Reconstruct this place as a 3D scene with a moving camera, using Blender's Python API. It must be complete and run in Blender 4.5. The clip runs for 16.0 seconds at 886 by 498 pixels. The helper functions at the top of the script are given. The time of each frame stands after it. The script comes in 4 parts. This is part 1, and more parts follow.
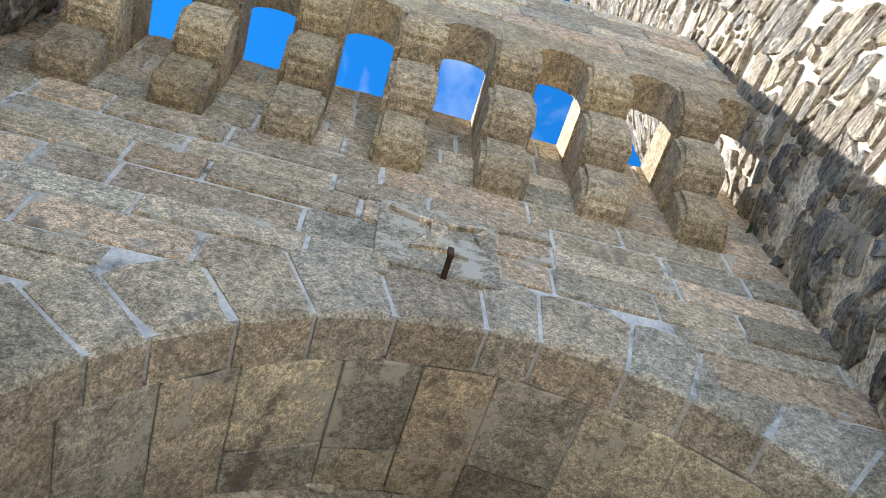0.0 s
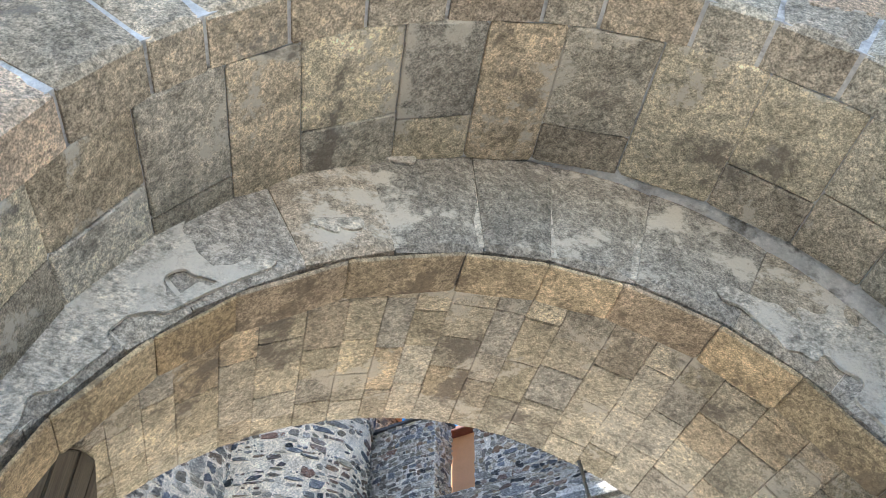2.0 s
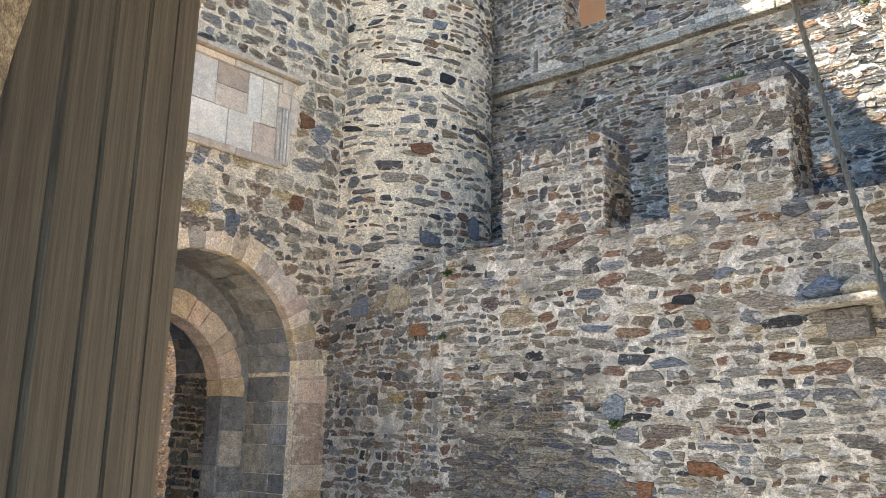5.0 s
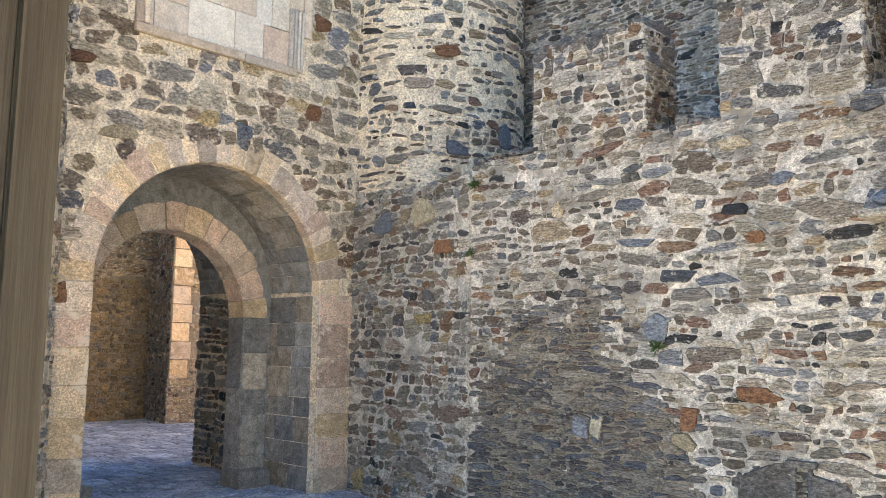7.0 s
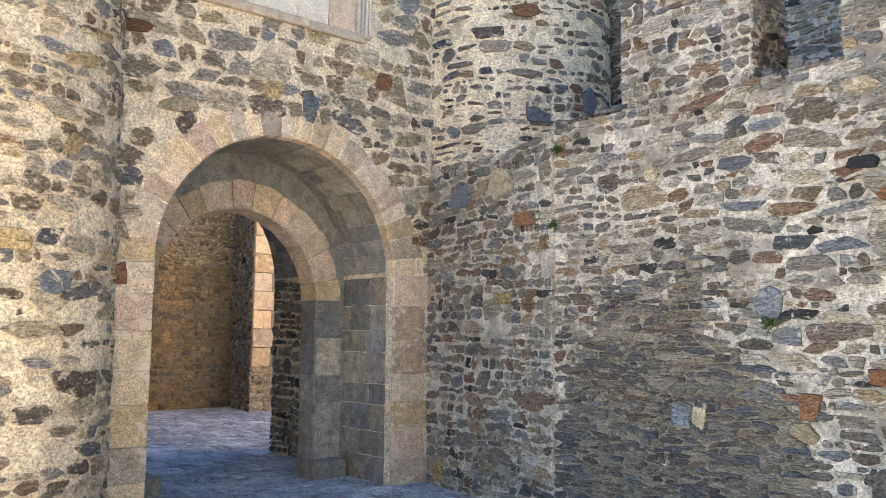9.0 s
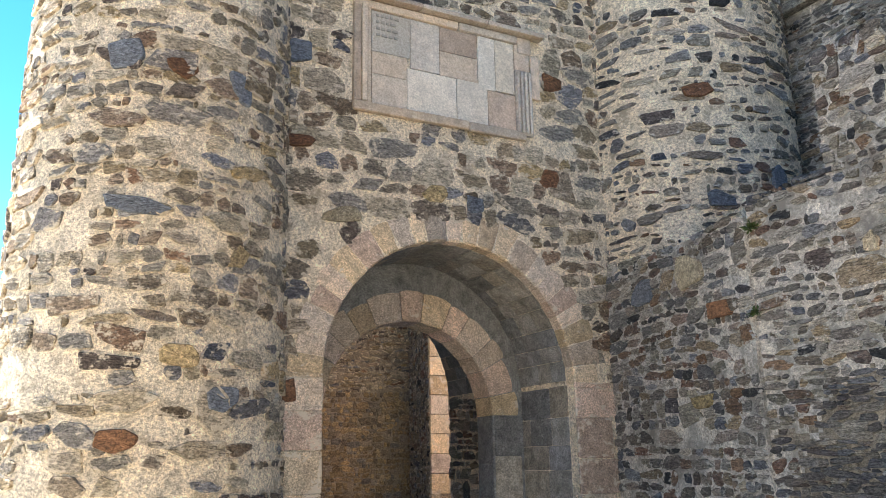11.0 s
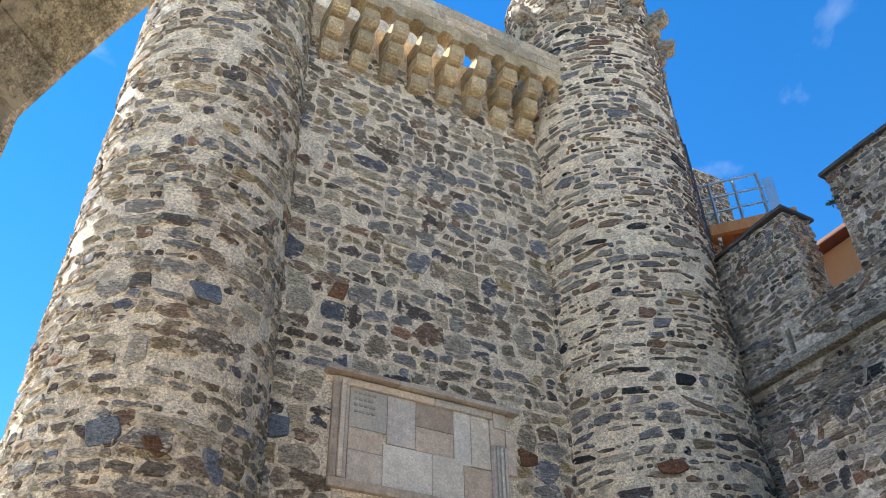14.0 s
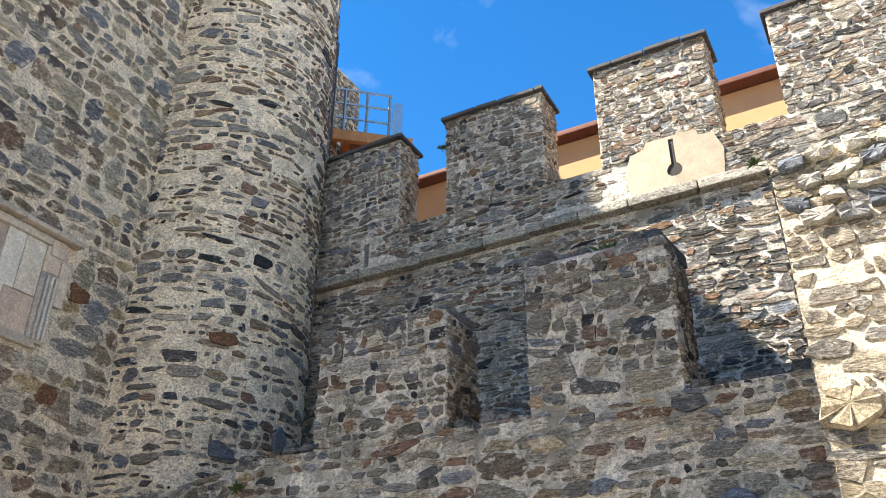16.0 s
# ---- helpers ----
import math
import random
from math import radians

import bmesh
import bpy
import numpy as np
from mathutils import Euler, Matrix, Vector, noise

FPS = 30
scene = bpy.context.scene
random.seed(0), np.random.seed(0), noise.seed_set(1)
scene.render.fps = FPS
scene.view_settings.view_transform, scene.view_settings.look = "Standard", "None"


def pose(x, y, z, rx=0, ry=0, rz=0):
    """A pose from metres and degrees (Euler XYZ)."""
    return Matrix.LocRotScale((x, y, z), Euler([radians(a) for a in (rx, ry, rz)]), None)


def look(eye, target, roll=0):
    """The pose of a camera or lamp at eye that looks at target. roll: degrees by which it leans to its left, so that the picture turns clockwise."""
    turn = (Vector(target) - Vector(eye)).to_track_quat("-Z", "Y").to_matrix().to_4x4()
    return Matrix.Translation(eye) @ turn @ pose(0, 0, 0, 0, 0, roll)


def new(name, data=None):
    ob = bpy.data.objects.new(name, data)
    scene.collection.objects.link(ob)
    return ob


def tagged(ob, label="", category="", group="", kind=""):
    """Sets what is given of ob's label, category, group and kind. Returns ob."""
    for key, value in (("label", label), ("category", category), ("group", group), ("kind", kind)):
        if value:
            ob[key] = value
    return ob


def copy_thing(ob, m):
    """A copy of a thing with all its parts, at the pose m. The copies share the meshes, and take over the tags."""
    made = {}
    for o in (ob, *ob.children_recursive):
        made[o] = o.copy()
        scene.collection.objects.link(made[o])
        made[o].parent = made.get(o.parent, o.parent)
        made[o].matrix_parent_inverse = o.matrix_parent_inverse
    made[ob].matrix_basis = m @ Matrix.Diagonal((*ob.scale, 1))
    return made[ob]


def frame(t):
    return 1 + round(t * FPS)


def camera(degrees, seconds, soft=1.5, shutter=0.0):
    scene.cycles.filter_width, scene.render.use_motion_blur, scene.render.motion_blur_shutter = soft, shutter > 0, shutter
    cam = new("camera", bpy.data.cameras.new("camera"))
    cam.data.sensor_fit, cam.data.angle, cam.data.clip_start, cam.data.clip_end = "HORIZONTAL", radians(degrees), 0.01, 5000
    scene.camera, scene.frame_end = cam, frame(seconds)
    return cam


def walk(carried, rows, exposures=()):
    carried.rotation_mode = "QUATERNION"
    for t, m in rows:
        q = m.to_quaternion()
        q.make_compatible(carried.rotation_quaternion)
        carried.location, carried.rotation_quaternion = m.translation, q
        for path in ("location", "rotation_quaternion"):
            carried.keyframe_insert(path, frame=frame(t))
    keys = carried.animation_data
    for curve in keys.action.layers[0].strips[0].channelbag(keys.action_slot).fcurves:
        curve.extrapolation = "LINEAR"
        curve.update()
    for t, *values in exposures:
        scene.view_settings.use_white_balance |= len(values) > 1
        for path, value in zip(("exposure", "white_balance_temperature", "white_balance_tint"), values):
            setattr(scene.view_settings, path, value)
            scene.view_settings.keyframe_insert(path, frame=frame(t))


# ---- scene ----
cam = camera(54.96, 16.0, 0.7)
PATH_ROWS = [
    (0.0, 8.834, -7.333, 1.665, 151.17, -0.37, 24.72),
    (0.5, 8.837, -7.302, 1.664, 148.77, -0.26, 25.72),
    (1.0, 8.843, -7.274, 1.652, 143.44, -0.29, 28.38),
    (1.5, 8.837, -7.246, 1.631, 137.22, -0.41, 31.45),
    (2.0, 8.798, -7.199, 1.626, 131.49, -0.57, 33.17),
    (2.5, 8.725, -7.139, 1.644, 124.43, -0.53, 34.13),
    (3.0, 8.628, -7.069, 1.614, 118.50, -0.36, 35.58),
    (3.5, 8.550, -7.017, 1.589, 111.85, -0.39, 36.76),
    (4.0, 8.480, -6.957, 1.571, 106.68, -0.63, 38.57),
    (4.5, 8.430, -6.861, 1.569, 104.58, -1.05, 40.33),
    (5.0, 8.347, -6.745, 1.570, 102.51, -1.38, 41.43),
    (5.2, 8.309, -6.696, 1.575, 101.80, -1.39, 41.31),
    (7.3, 7.940, -6.060, 1.677, 96.61, -0.74, 45.12),
    (7.5, 7.890, -6.006, 1.652, 96.95, -0.67, 45.78),
    (8.0, 7.773, -5.874, 1.625, 96.58, -0.55, 46.50),
    (8.5, 7.657, -5.735, 1.594, 96.53, -0.69, 48.08),
    (8.7, 7.626, -5.679, 1.612, 96.05, -0.60, 48.88),
    (10.8, 7.048, -5.262, 1.482, 102.76, 0.89, 61.60),
    (11.0, 7.043, -5.254, 1.488, 104.38, 1.06, 62.25),
    (11.5, 7.043, -5.238, 1.508, 108.56, 1.48, 63.43),
    (12.0, 7.079, -5.231, 1.528, 113.79, 1.73, 63.93),
    (12.5, 7.126, -5.217, 1.554, 118.95, 2.19, 64.38),
    (13.0, 7.185, -5.209, 1.576, 122.98, 1.82, 64.29),
    (13.5, 7.222, -5.207, 1.581, 126.70, 1.42, 63.73),
    (14.0, 7.255, -5.204, 1.582, 128.21, 0.93, 61.44),
    (14.5, 7.269, -5.182, 1.590, 124.95, 0.26, 55.39),
    (15.0, 7.259, -5.182, 1.600, 121.96, -0.14, 46.80),
    (15.5, 7.245, -5.193, 1.604, 120.46, -0.41, 37.58),
    (16.0, 7.235, -5.223, 1.616, 119.48, -0.34, 29.17),
]
EXPOSURES = [(0.0, 1.98, 6000, 10), (1.5, 2.62, 5750, 10), (3.0, 2.62, 6100, 10), (5.0, 2.78, 6900, 10), (8.5, 3.05, 7100, 10), (11.0, 2.42, 6800, 10), (12.5, 2.0, 6700, 10), (14.5, 1.88, 6450, 10), (16.0, 2.05, 6750, 10)]
walk(cam, [(t, pose(x, y, z, rx, ry, rz)) for t, x, y, z, rx, ry, rz in PATH_ROWS], EXPOSURES)

# ---- light: a clear sky and one sun ----
SUN_UP, SUN_SIDE = radians(46.5), radians(37)
SUN_TO = Vector((-math.cos(SUN_SIDE) * math.cos(SUN_UP), -math.sin(SUN_SIDE) * math.cos(SUN_UP), math.sin(SUN_UP)))
world = bpy.data.worlds.new("world")
scene.world = world
world.use_nodes = True
wn = world.node_tree
sky = wn.nodes.new("ShaderNodeTexSky")
sky.sky_type = "NISHITA"
sky.sun_disc = False
sky.sun_elevation = math.asin(SUN_TO.z)
sky.sun_rotation = math.atan2(SUN_TO.x, SUN_TO.y)
sky.ozone_density, sky.dust_density, sky.air_density = 2.0, 0.0, 0.8
wn.nodes["Background"].inputs["Strength"].default_value = 0.095
deep = wn.nodes.new("ShaderNodeHueSaturation")
deep.inputs["Saturation"].default_value, deep.inputs["Value"].default_value = 1.35, 0.95
wn.links.new(sky.outputs[0], deep.inputs["Color"])
where = wn.nodes.new("ShaderNodeTexCoord")
wisp = wn.nodes.new("ShaderNodeTexNoise")                # a few thin wisps of cloud
wisp.inputs["Scale"].default_value, wisp.inputs["Detail"].default_value, wisp.inputs["Distortion"].default_value = 3.2, 8.0, 0.6
wn.links.new(where.outputs["Generated"], wisp.inputs["Vector"])
wr = wn.nodes.new("ShaderNodeValToRGB")
wr.color_ramp.elements[0].position, wr.color_ramp.elements[1].position = 0.58, 0.80
wr.color_ramp.elements[1].color = (0.45, 0.45, 0.45, 1)
wn.links.new(wisp.outputs["Fac"], wr.inputs[0])
wm = wn.nodes.new("ShaderNodeMix")
wm.data_type = "RGBA"
wm.inputs[7].default_value = (6.0, 6.2, 6.5, 1)
wn.links.new(wr.outputs[0], wm.inputs[0])
wn.links.new(deep.outputs[0], wm.inputs[6])
wn.links.new(wm.outputs[2], wn.nodes["Background"].inputs["Color"])
sun = new("sun", bpy.data.lights.new("sun", "SUN"))
sun.data.energy = 4.2
sun.data.angle = radians(0.5)
sun.data.color = (1.0, 0.95, 0.86)
sun.matrix_world = look(SUN_TO * 60, (0, 0, 0))


# ---- materials ----
def node_mat(name, roughness=0.9):
    m = bpy.data.materials.new(name)
    m.use_nodes = True
    nt = m.node_tree
    b = nt.nodes["Principled BSDF"]
    b.inputs["Roughness"].default_value = roughness
    b.inputs["Specular IOR Level"].default_value = 0.25
    return m, nt, b


def noise_node(nt, scale, detail=5.0, stretch=(1, 1, 1), rough=0.6, distortion=0.0):
    geo = nt.nodes.new("ShaderNodeNewGeometry")
    mp = nt.nodes.new("ShaderNodeMapping")
    mp.inputs["Scale"].default_value = stretch
    n = nt.nodes.new("ShaderNodeTexNoise")
    n.inputs["Scale"].default_value = scale
    n.inputs["Detail"].default_value = detail
    n.inputs["Roughness"].default_value = rough
    n.inputs["Distortion"].default_value = distortion
    nt.links.new(geo.outputs["Position"], mp.inputs[0])
    nt.links.new(mp.outputs[0], n.inputs["Vector"])
    return n.outputs["Fac"]


def ramp(nt, fac, stops, interpolation="LINEAR"):
    r = nt.nodes.new("ShaderNodeValToRGB")
    r.color_ramp.interpolation = interpolation
    while len(r.color_ramp.elements) < len(stops):
        r.color_ramp.elements.new(0.5)
    for e, (p, c) in zip(r.color_ramp.elements, stops):
        e.position, e.color = p, (*c, 1) if len(c) == 3 else c
    nt.links.new(fac, r.inputs[0])
    return r.outputs[0]


def blend(nt, kind, a, b, fac=1.0):
    m = nt.nodes.new("ShaderNodeMix")
    m.data_type, m.blend_type = "RGBA", kind
    for s, v in ((m.inputs[0], fac), (m.inputs[6], a), (m.inputs[7], b)):
        if hasattr(v, "is_linked"):
            nt.links.new(v, s)
        else:
            s.default_value = (*v, 1) if isinstance(v, tuple) else v
    return m.outputs[2]


def calc(nt, op, a, b=0.0):
    m = nt.nodes.new("ShaderNodeMath")
    m.operation = op
    for s, v in ((m.inputs[0], a), (m.inputs[1], b)):
        if hasattr(v, "is_linked"):
            nt.links.new(v, s)
        else:
            s.default_value = v
    return m.outputs[0]


def add_bump(nt, b, heights, distance=0.01):
    total = None
    for h, k in heights:
        v = calc(nt, "MULTIPLY", h, k)
        total = v if total is None else calc(nt, "ADD", total, v)
    n = nt.nodes.new("ShaderNodeBump")
    n.inputs["Distance"].default_value = distance
    n.inputs["Strength"].default_value = 1.0
    nt.links.new(total, n.inputs["Height"])
    nt.links.new(n.outputs[0], b.inputs["Normal"])


def grey(v):
    return (v, v, v)


def stone_mat(name, colours, lam=5.0, lichen=None, grain=34, relief=0.012, spread=(0.55, 1.35), crust=None, smear=0.0, stain=None, calm=False):
    """Stones of mixed colour: each piece draws its own tint, over it bedding, grain, stains and lichen."""
    m, nt, b = node_mat(name)
    oi = nt.nodes.new("ShaderNodeObjectInfo")
    geo = nt.nodes.new("ShaderNodeNewGeometry")
    r = calc(nt, "FRACT", calc(nt, "ADD", calc(nt, "MULTIPLY", oi.outputs["Random"], 7.31), geo.outputs["Random Per Island"]))
    base = ramp(nt, r, [((i + 0.5) / len(colours), c) for i, c in enumerate(colours)], "LINEAR")
    r2 = calc(nt, "FRACT", calc(nt, "MULTIPLY", r, 13.7))
    base = blend(nt, "MULTIPLY", base, ramp(nt, r2, [(0, grey(0.72)), (1, grey(1.22))]))
    bed = noise_node(nt, 9, 6, (1, 1, lam), 0.65, 0.4)
    fine = noise_node(nt, grain, 5, (1, 1, 1 + lam * 0.25), 0.7)
    big = noise_node(nt, 1.1, 4)
    col = blend(nt, "MULTIPLY", base, ramp(nt, bed, [(0.28, grey(spread[0])), (0.72, grey(spread[1]))]))
    soft_grain = [(0.36, grey(0.80)), (0.64, grey(1.18))]
    col = blend(nt, "MULTIPLY", col, ramp(nt, fine, soft_grain if calm else [(0.36, grey(0.42)), (0.64, grey(1.55))] if lam > 1.5 else [(0.38, grey(0.62)), (0.62, grey(1.34))]))
    speck = noise_node(nt, grain * 3.3, 3, (1, 1, 1 + lam * 0.2), 0.8)
    col = blend(nt, "MULTIPLY", col, ramp(nt, speck, soft_grain if calm else [(0.36, grey(0.52)), (0.64, grey(1.5))] if lam > 1.5 else [(0.40, grey(0.58)), (0.60, grey(1.34))]))
    col = blend(nt, "MULTIPLY", col, ramp(nt, big, [(0.3, grey(0.82)), (0.7, grey(1.12))]))
    if crust:
        k = noise_node(nt, crust[3] if len(crust) > 3 else 8.0, 9, (1, 1, 1.5), 0.72)
        if smear:                                          # mortar smeared over the stone's margins
            rim = nt.nodes.new("ShaderNodeAttribute")
            rim.attribute_name = "rim"
            k = calc(nt, "ADD", k, calc(nt, "MULTIPLY", calc(nt, "SUBTRACT", 0.62, rim.outputs["Fac"]), smear))
        k = ramp(nt, k, [(crust[1], grey(0)), (crust[1] + 0.05, grey(1))])
        col = blend(nt, "MIX", col, crust[0], calc(nt, "MULTIPLY", k, crust[2]))
    if stain:                                              # broad dark weathering with its own outline
        k = ramp(nt, noise_node(nt, stain[2], 8, (1, 1, 1), 0.7, 0.3), [(stain[1], grey(0)), (stain[1] + 0.06, grey(1))])
        col = blend(nt, "MIX", col, stain[0], calc(nt, "MULTIPLY", k, 0.8))
    if lichen:
        k = ramp(nt, noise_node(nt, 15, 6, (1, 1, 1), 0.75), [(0.56, grey(0)), (0.68, grey(1))])
        col = blend(nt, "MIX", col, lichen, calc(nt, "MULTIPLY", k, 0.55))
    nt.links.new(col, b.inputs["Base Color"])
    add_bump(nt, b, [(bed, 1.0), (fine, 0.7), (speck, 0.25)], relief)
    return m


def plain_mat(name, colour, roughness=0.8, scale=8, contrast=0.25, relief=0.004, metal=0.0, stretch=(1, 1, 1), second=None):
    m, nt, b = node_mat(name, roughness)
    b.inputs["Metallic"].default_value = metal
    n1, n2 = noise_node(nt, scale, 6, stretch, 0.65), noise_node(nt, scale * 7, 4, stretch, 0.7)
    col = blend(nt, "MULTIPLY", colour, ramp(nt, n1, [(0.25, grey(1 - contrast)), (0.75, grey(1 + contrast))]))
    col = blend(nt, "MULTIPLY", col, ramp(nt, n2, [(0.3, grey(1 - contrast * 0.6)), (0.7, grey(1 + contrast * 0.6))]))
    if relief > 0.02:
        n4 = noise_node(nt, 30, 5, (1, 1, 1.4), 0.75)
        col = blend(nt, "MULTIPLY", col, ramp(nt, n4, [(0.36, grey(0.55)), (0.56, grey(1.38))]))
        n3 = noise_node(nt, scale * 16, 4, (1, 1, 1.6), 0.75)
        col = blend(nt, "MULTIPLY", col, ramp(nt, n3, [(0.34, grey(0.55)), (0.62, grey(1.25))]))
    if second:
        k = ramp(nt, noise_node(nt, second[1], 6, (1, 1, 1), 0.7), [(second[2], grey(0)), (second[2] + 0.12, grey(1))])
        col = blend(nt, "MIX", col, second[0], k)
    nt.links.new(col, b.inputs["Base Color"])
    add_bump(nt, b, [(n1, 1.0), (n2, 0.6)], relief)
    return m


M_MORTAR = plain_mat("lime_mortar", (0.70, 0.585, 0.43), 0.95, 7, 0.40, 0.04, second=((0.40, 0.32, 0.22), 3, 0.56))
M_MORTAR_PALE = plain_mat("pale_mortar", (0.51, 0.46, 0.39), 0.95, 7, 0.40, 0.04, second=((0.26, 0.235, 0.20), 1.6, 0.50))
M_MORTAR_DARK = plain_mat("earthy_joints", (0.24, 0.20, 0.15), 0.95, 7, 0.40, 0.03)
M_JOINT = plain_mat("repointed_joints", (0.62, 0.59, 0.54), 0.95, 9, 0.30, 0.015, second=((0.16, 0.14, 0.11), 5, 0.53))
M_SLATE = stone_mat("slate_rubble", [(0.05, 0.048, 0.046), (0.32, 0.28, 0.21), (0.17, 0.15, 0.13), (0.40, 0.34, 0.25), (0.09, 0.088, 0.088), (0.30, 0.22, 0.13), (0.13, 0.135, 0.15), (0.36, 0.32, 0.26),
                                     (0.075, 0.08, 0.09), (0.25, 0.15, 0.085), (0.32, 0.29, 0.25), (0.12, 0.09, 0.07), (0.42, 0.36, 0.28), (0.16, 0.17, 0.19), (0.25, 0.225, 0.19), (0.22, 0.13, 0.09)], 7.0, (0.40, 0.37, 0.32),
                    crust=((0.60, 0.55, 0.47), 0.60, 0.95, 11.0), smear=0.13, relief=0.024, spread=(0.38, 1.55))
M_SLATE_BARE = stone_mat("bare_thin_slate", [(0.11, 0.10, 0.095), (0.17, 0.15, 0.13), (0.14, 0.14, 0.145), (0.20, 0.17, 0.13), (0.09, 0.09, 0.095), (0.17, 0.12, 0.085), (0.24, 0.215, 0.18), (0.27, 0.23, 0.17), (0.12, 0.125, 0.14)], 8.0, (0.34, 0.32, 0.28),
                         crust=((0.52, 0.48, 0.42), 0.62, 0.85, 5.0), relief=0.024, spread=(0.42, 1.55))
M_GATE = stone_mat("gate_rubble", [(0.13, 0.10, 0.08), (0.36, 0.28, 0.18), (0.23, 0.21, 0.18), (0.45, 0.36, 0.24), (0.09, 0.075, 0.068), (0.40, 0.29, 0.15), (0.19, 0.185, 0.19), (0.42, 0.35, 0.25),
                                   (0.24, 0.135, 0.08), (0.36, 0.30, 0.22), (0.15, 0.15, 0.165), (0.46, 0.38, 0.26), (0.22, 0.155, 0.10)], 4.0, (0.44, 0.39, 0.31),
                   crust=((0.66, 0.55, 0.40), 0.575, 0.95, 10.0), smear=0.15, relief=0.022, spread=(0.42, 1.45))
M_FLANK = stone_mat("schist_flank_rubble", [(0.26, 0.22, 0.17), (0.33, 0.27, 0.19), (0.21, 0.19, 0.17), (0.38, 0.31, 0.21), (0.18, 0.17, 0.16), (0.30, 0.25, 0.19)], 6.0, (0.42, 0.39, 0.33),
                    crust=((0.50, 0.44, 0.34), 0.58, 0.9, 9.0), smear=0.15, relief=0.025, spread=(0.5, 1.4))
M_TOPSTONE = stone_mat("weathered_top_stone", [(0.13, 0.125, 0.12), (0.20, 0.18, 0.155), (0.10, 0.10, 0.105), (0.17, 0.15, 0.125)], 5.0, (0.33, 0.31, 0.28), relief=0.02)
M_STRING = stone_mat("grey_string_stone", [(0.34, 0.31, 0.25), (0.28, 0.26, 0.23), (0.38, 0.34, 0.27)], 3.0, (0.44, 0.41, 0.35), relief=0.02)
M_COBBLE = stone_mat("pale_river_cobble", [(0.46, 0.42, 0.35), (0.52, 0.47, 0.38), (0.36, 0.35, 0.33)], 1.0, None, 50, 0.004, (0.8, 1.15))
M_COURT = stone_mat("courtyard_rubble", [(0.24, 0.18, 0.11), (0.32, 0.24, 0.14), (0.17, 0.14, 0.11), (0.36, 0.25, 0.13), (0.21, 0.19, 0.17)], 3.0)
M_ASHLAR = stone_mat("tan_granite_ashlar", [(0.58, 0.46, 0.30), (0.64, 0.52, 0.36), (0.50, 0.40, 0.27), (0.58, 0.50, 0.37), (0.66, 0.48, 0.31), (0.53, 0.46, 0.34)],
                     1.0, None, 42, 0.018, (0.68, 1.28), ((0.62, 0.56, 0.46), 0.63, 0.9, 7.0), 0.16, ((0.25, 0.215, 0.165), 0.60, 4.5))
M_GATEASH = stone_mat("yellow_gate_ashlar", [(0.62, 0.46, 0.28), (0.68, 0.53, 0.36), (0.56, 0.42, 0.27), (0.64, 0.50, 0.37), (0.50, 0.41, 0.32), (0.66, 0.48, 0.36)], 1.0, None, 50, 0.012, (0.72, 1.25),
                      ((0.66, 0.56, 0.43), 0.57, 0.9, 6.0), 0.12, ((0.30, 0.25, 0.19), 0.62, 6.0))
M_SOFFIT = stone_mat("weathered_vault_stone", [(0.58, 0.49, 0.33), (0.53, 0.46, 0.34), (0.60, 0.50, 0.33), (0.49, 0.44, 0.35), (0.57, 0.45, 0.29)],
                     1.0, None, 55, 0.016, (0.55, 1.35), ((0.60, 0.53, 0.41), 0.57, 0.9, 3.6), 0.06, ((0.18, 0.15, 0.115), 0.56, 3.0))
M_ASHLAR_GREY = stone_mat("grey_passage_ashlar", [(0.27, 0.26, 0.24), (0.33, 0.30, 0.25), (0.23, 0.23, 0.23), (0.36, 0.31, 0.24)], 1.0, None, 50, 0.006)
M_PLASTER = plain_mat("flaking_lime_plaster", (0.46, 0.40, 0.31), 0.95, 5, 0.38, 0.03, second=((0.62, 0.55, 0.44), 4.0, 0.50))
M_PAVING = stone_mat("slate_paving", [(0.36, 0.38, 0.42), (0.43, 0.44, 0.47), (0.32, 0.34, 0.38), (0.47, 0.47, 0.48)], 1.0, None, 30, 0.006)
M_GRIT = plain_mat("paving_grit", (0.20, 0.20, 0.20), 0.95, 12, 0.3, 0.01)
M_WOOD = plain_mat("weathered_oak_boards", (0.118, 0.098, 0.072), 0.8, 5, 0.48, 0.004, stretch=(7, 7, 0.22))
M_WOOD_DARK = plain_mat("dark_painted_boards", (0.05, 0.056, 0.062), 0.65, 7, 0.3, 0.003, stretch=(7, 7, 0.22))
M_IRON = plain_mat("rusty_iron", (0.09, 0.05, 0.03), 0.75, 30, 0.4, 0.003, 0.4)
M_STEEL = plain_mat("galvanised_steel", (0.50, 0.52, 0.54), 0.4, 20, 0.15, 0.001, 0.9)
M_ROPE = plain_mat("grey_hemp_rope", (0.17, 0.16, 0.14), 0.9, 60, 0.3, 0.002)
M_MARBLE = stone_mat("pale_marble_slabs", [(0.64, 0.52, 0.38), (0.66, 0.59, 0.48), (0.62, 0.46, 0.32), (0.64, 0.54, 0.41), (0.68, 0.60, 0.47)], 1.0, None, 30, 0.004, (0.75, 1.2), ((0.40, 0.36, 0.29), 0.58, 0.5), calm=True)
M_WHITE_SLAB = stone_mat("white_marble_slab", [(0.60, 0.53, 0.43), (0.57, 0.52, 0.43)], 1.0, None, 40, 0.003, (0.85, 1.1), ((0.42, 0.38, 0.31), 0.60, 0.7, 6.0), calm=True)
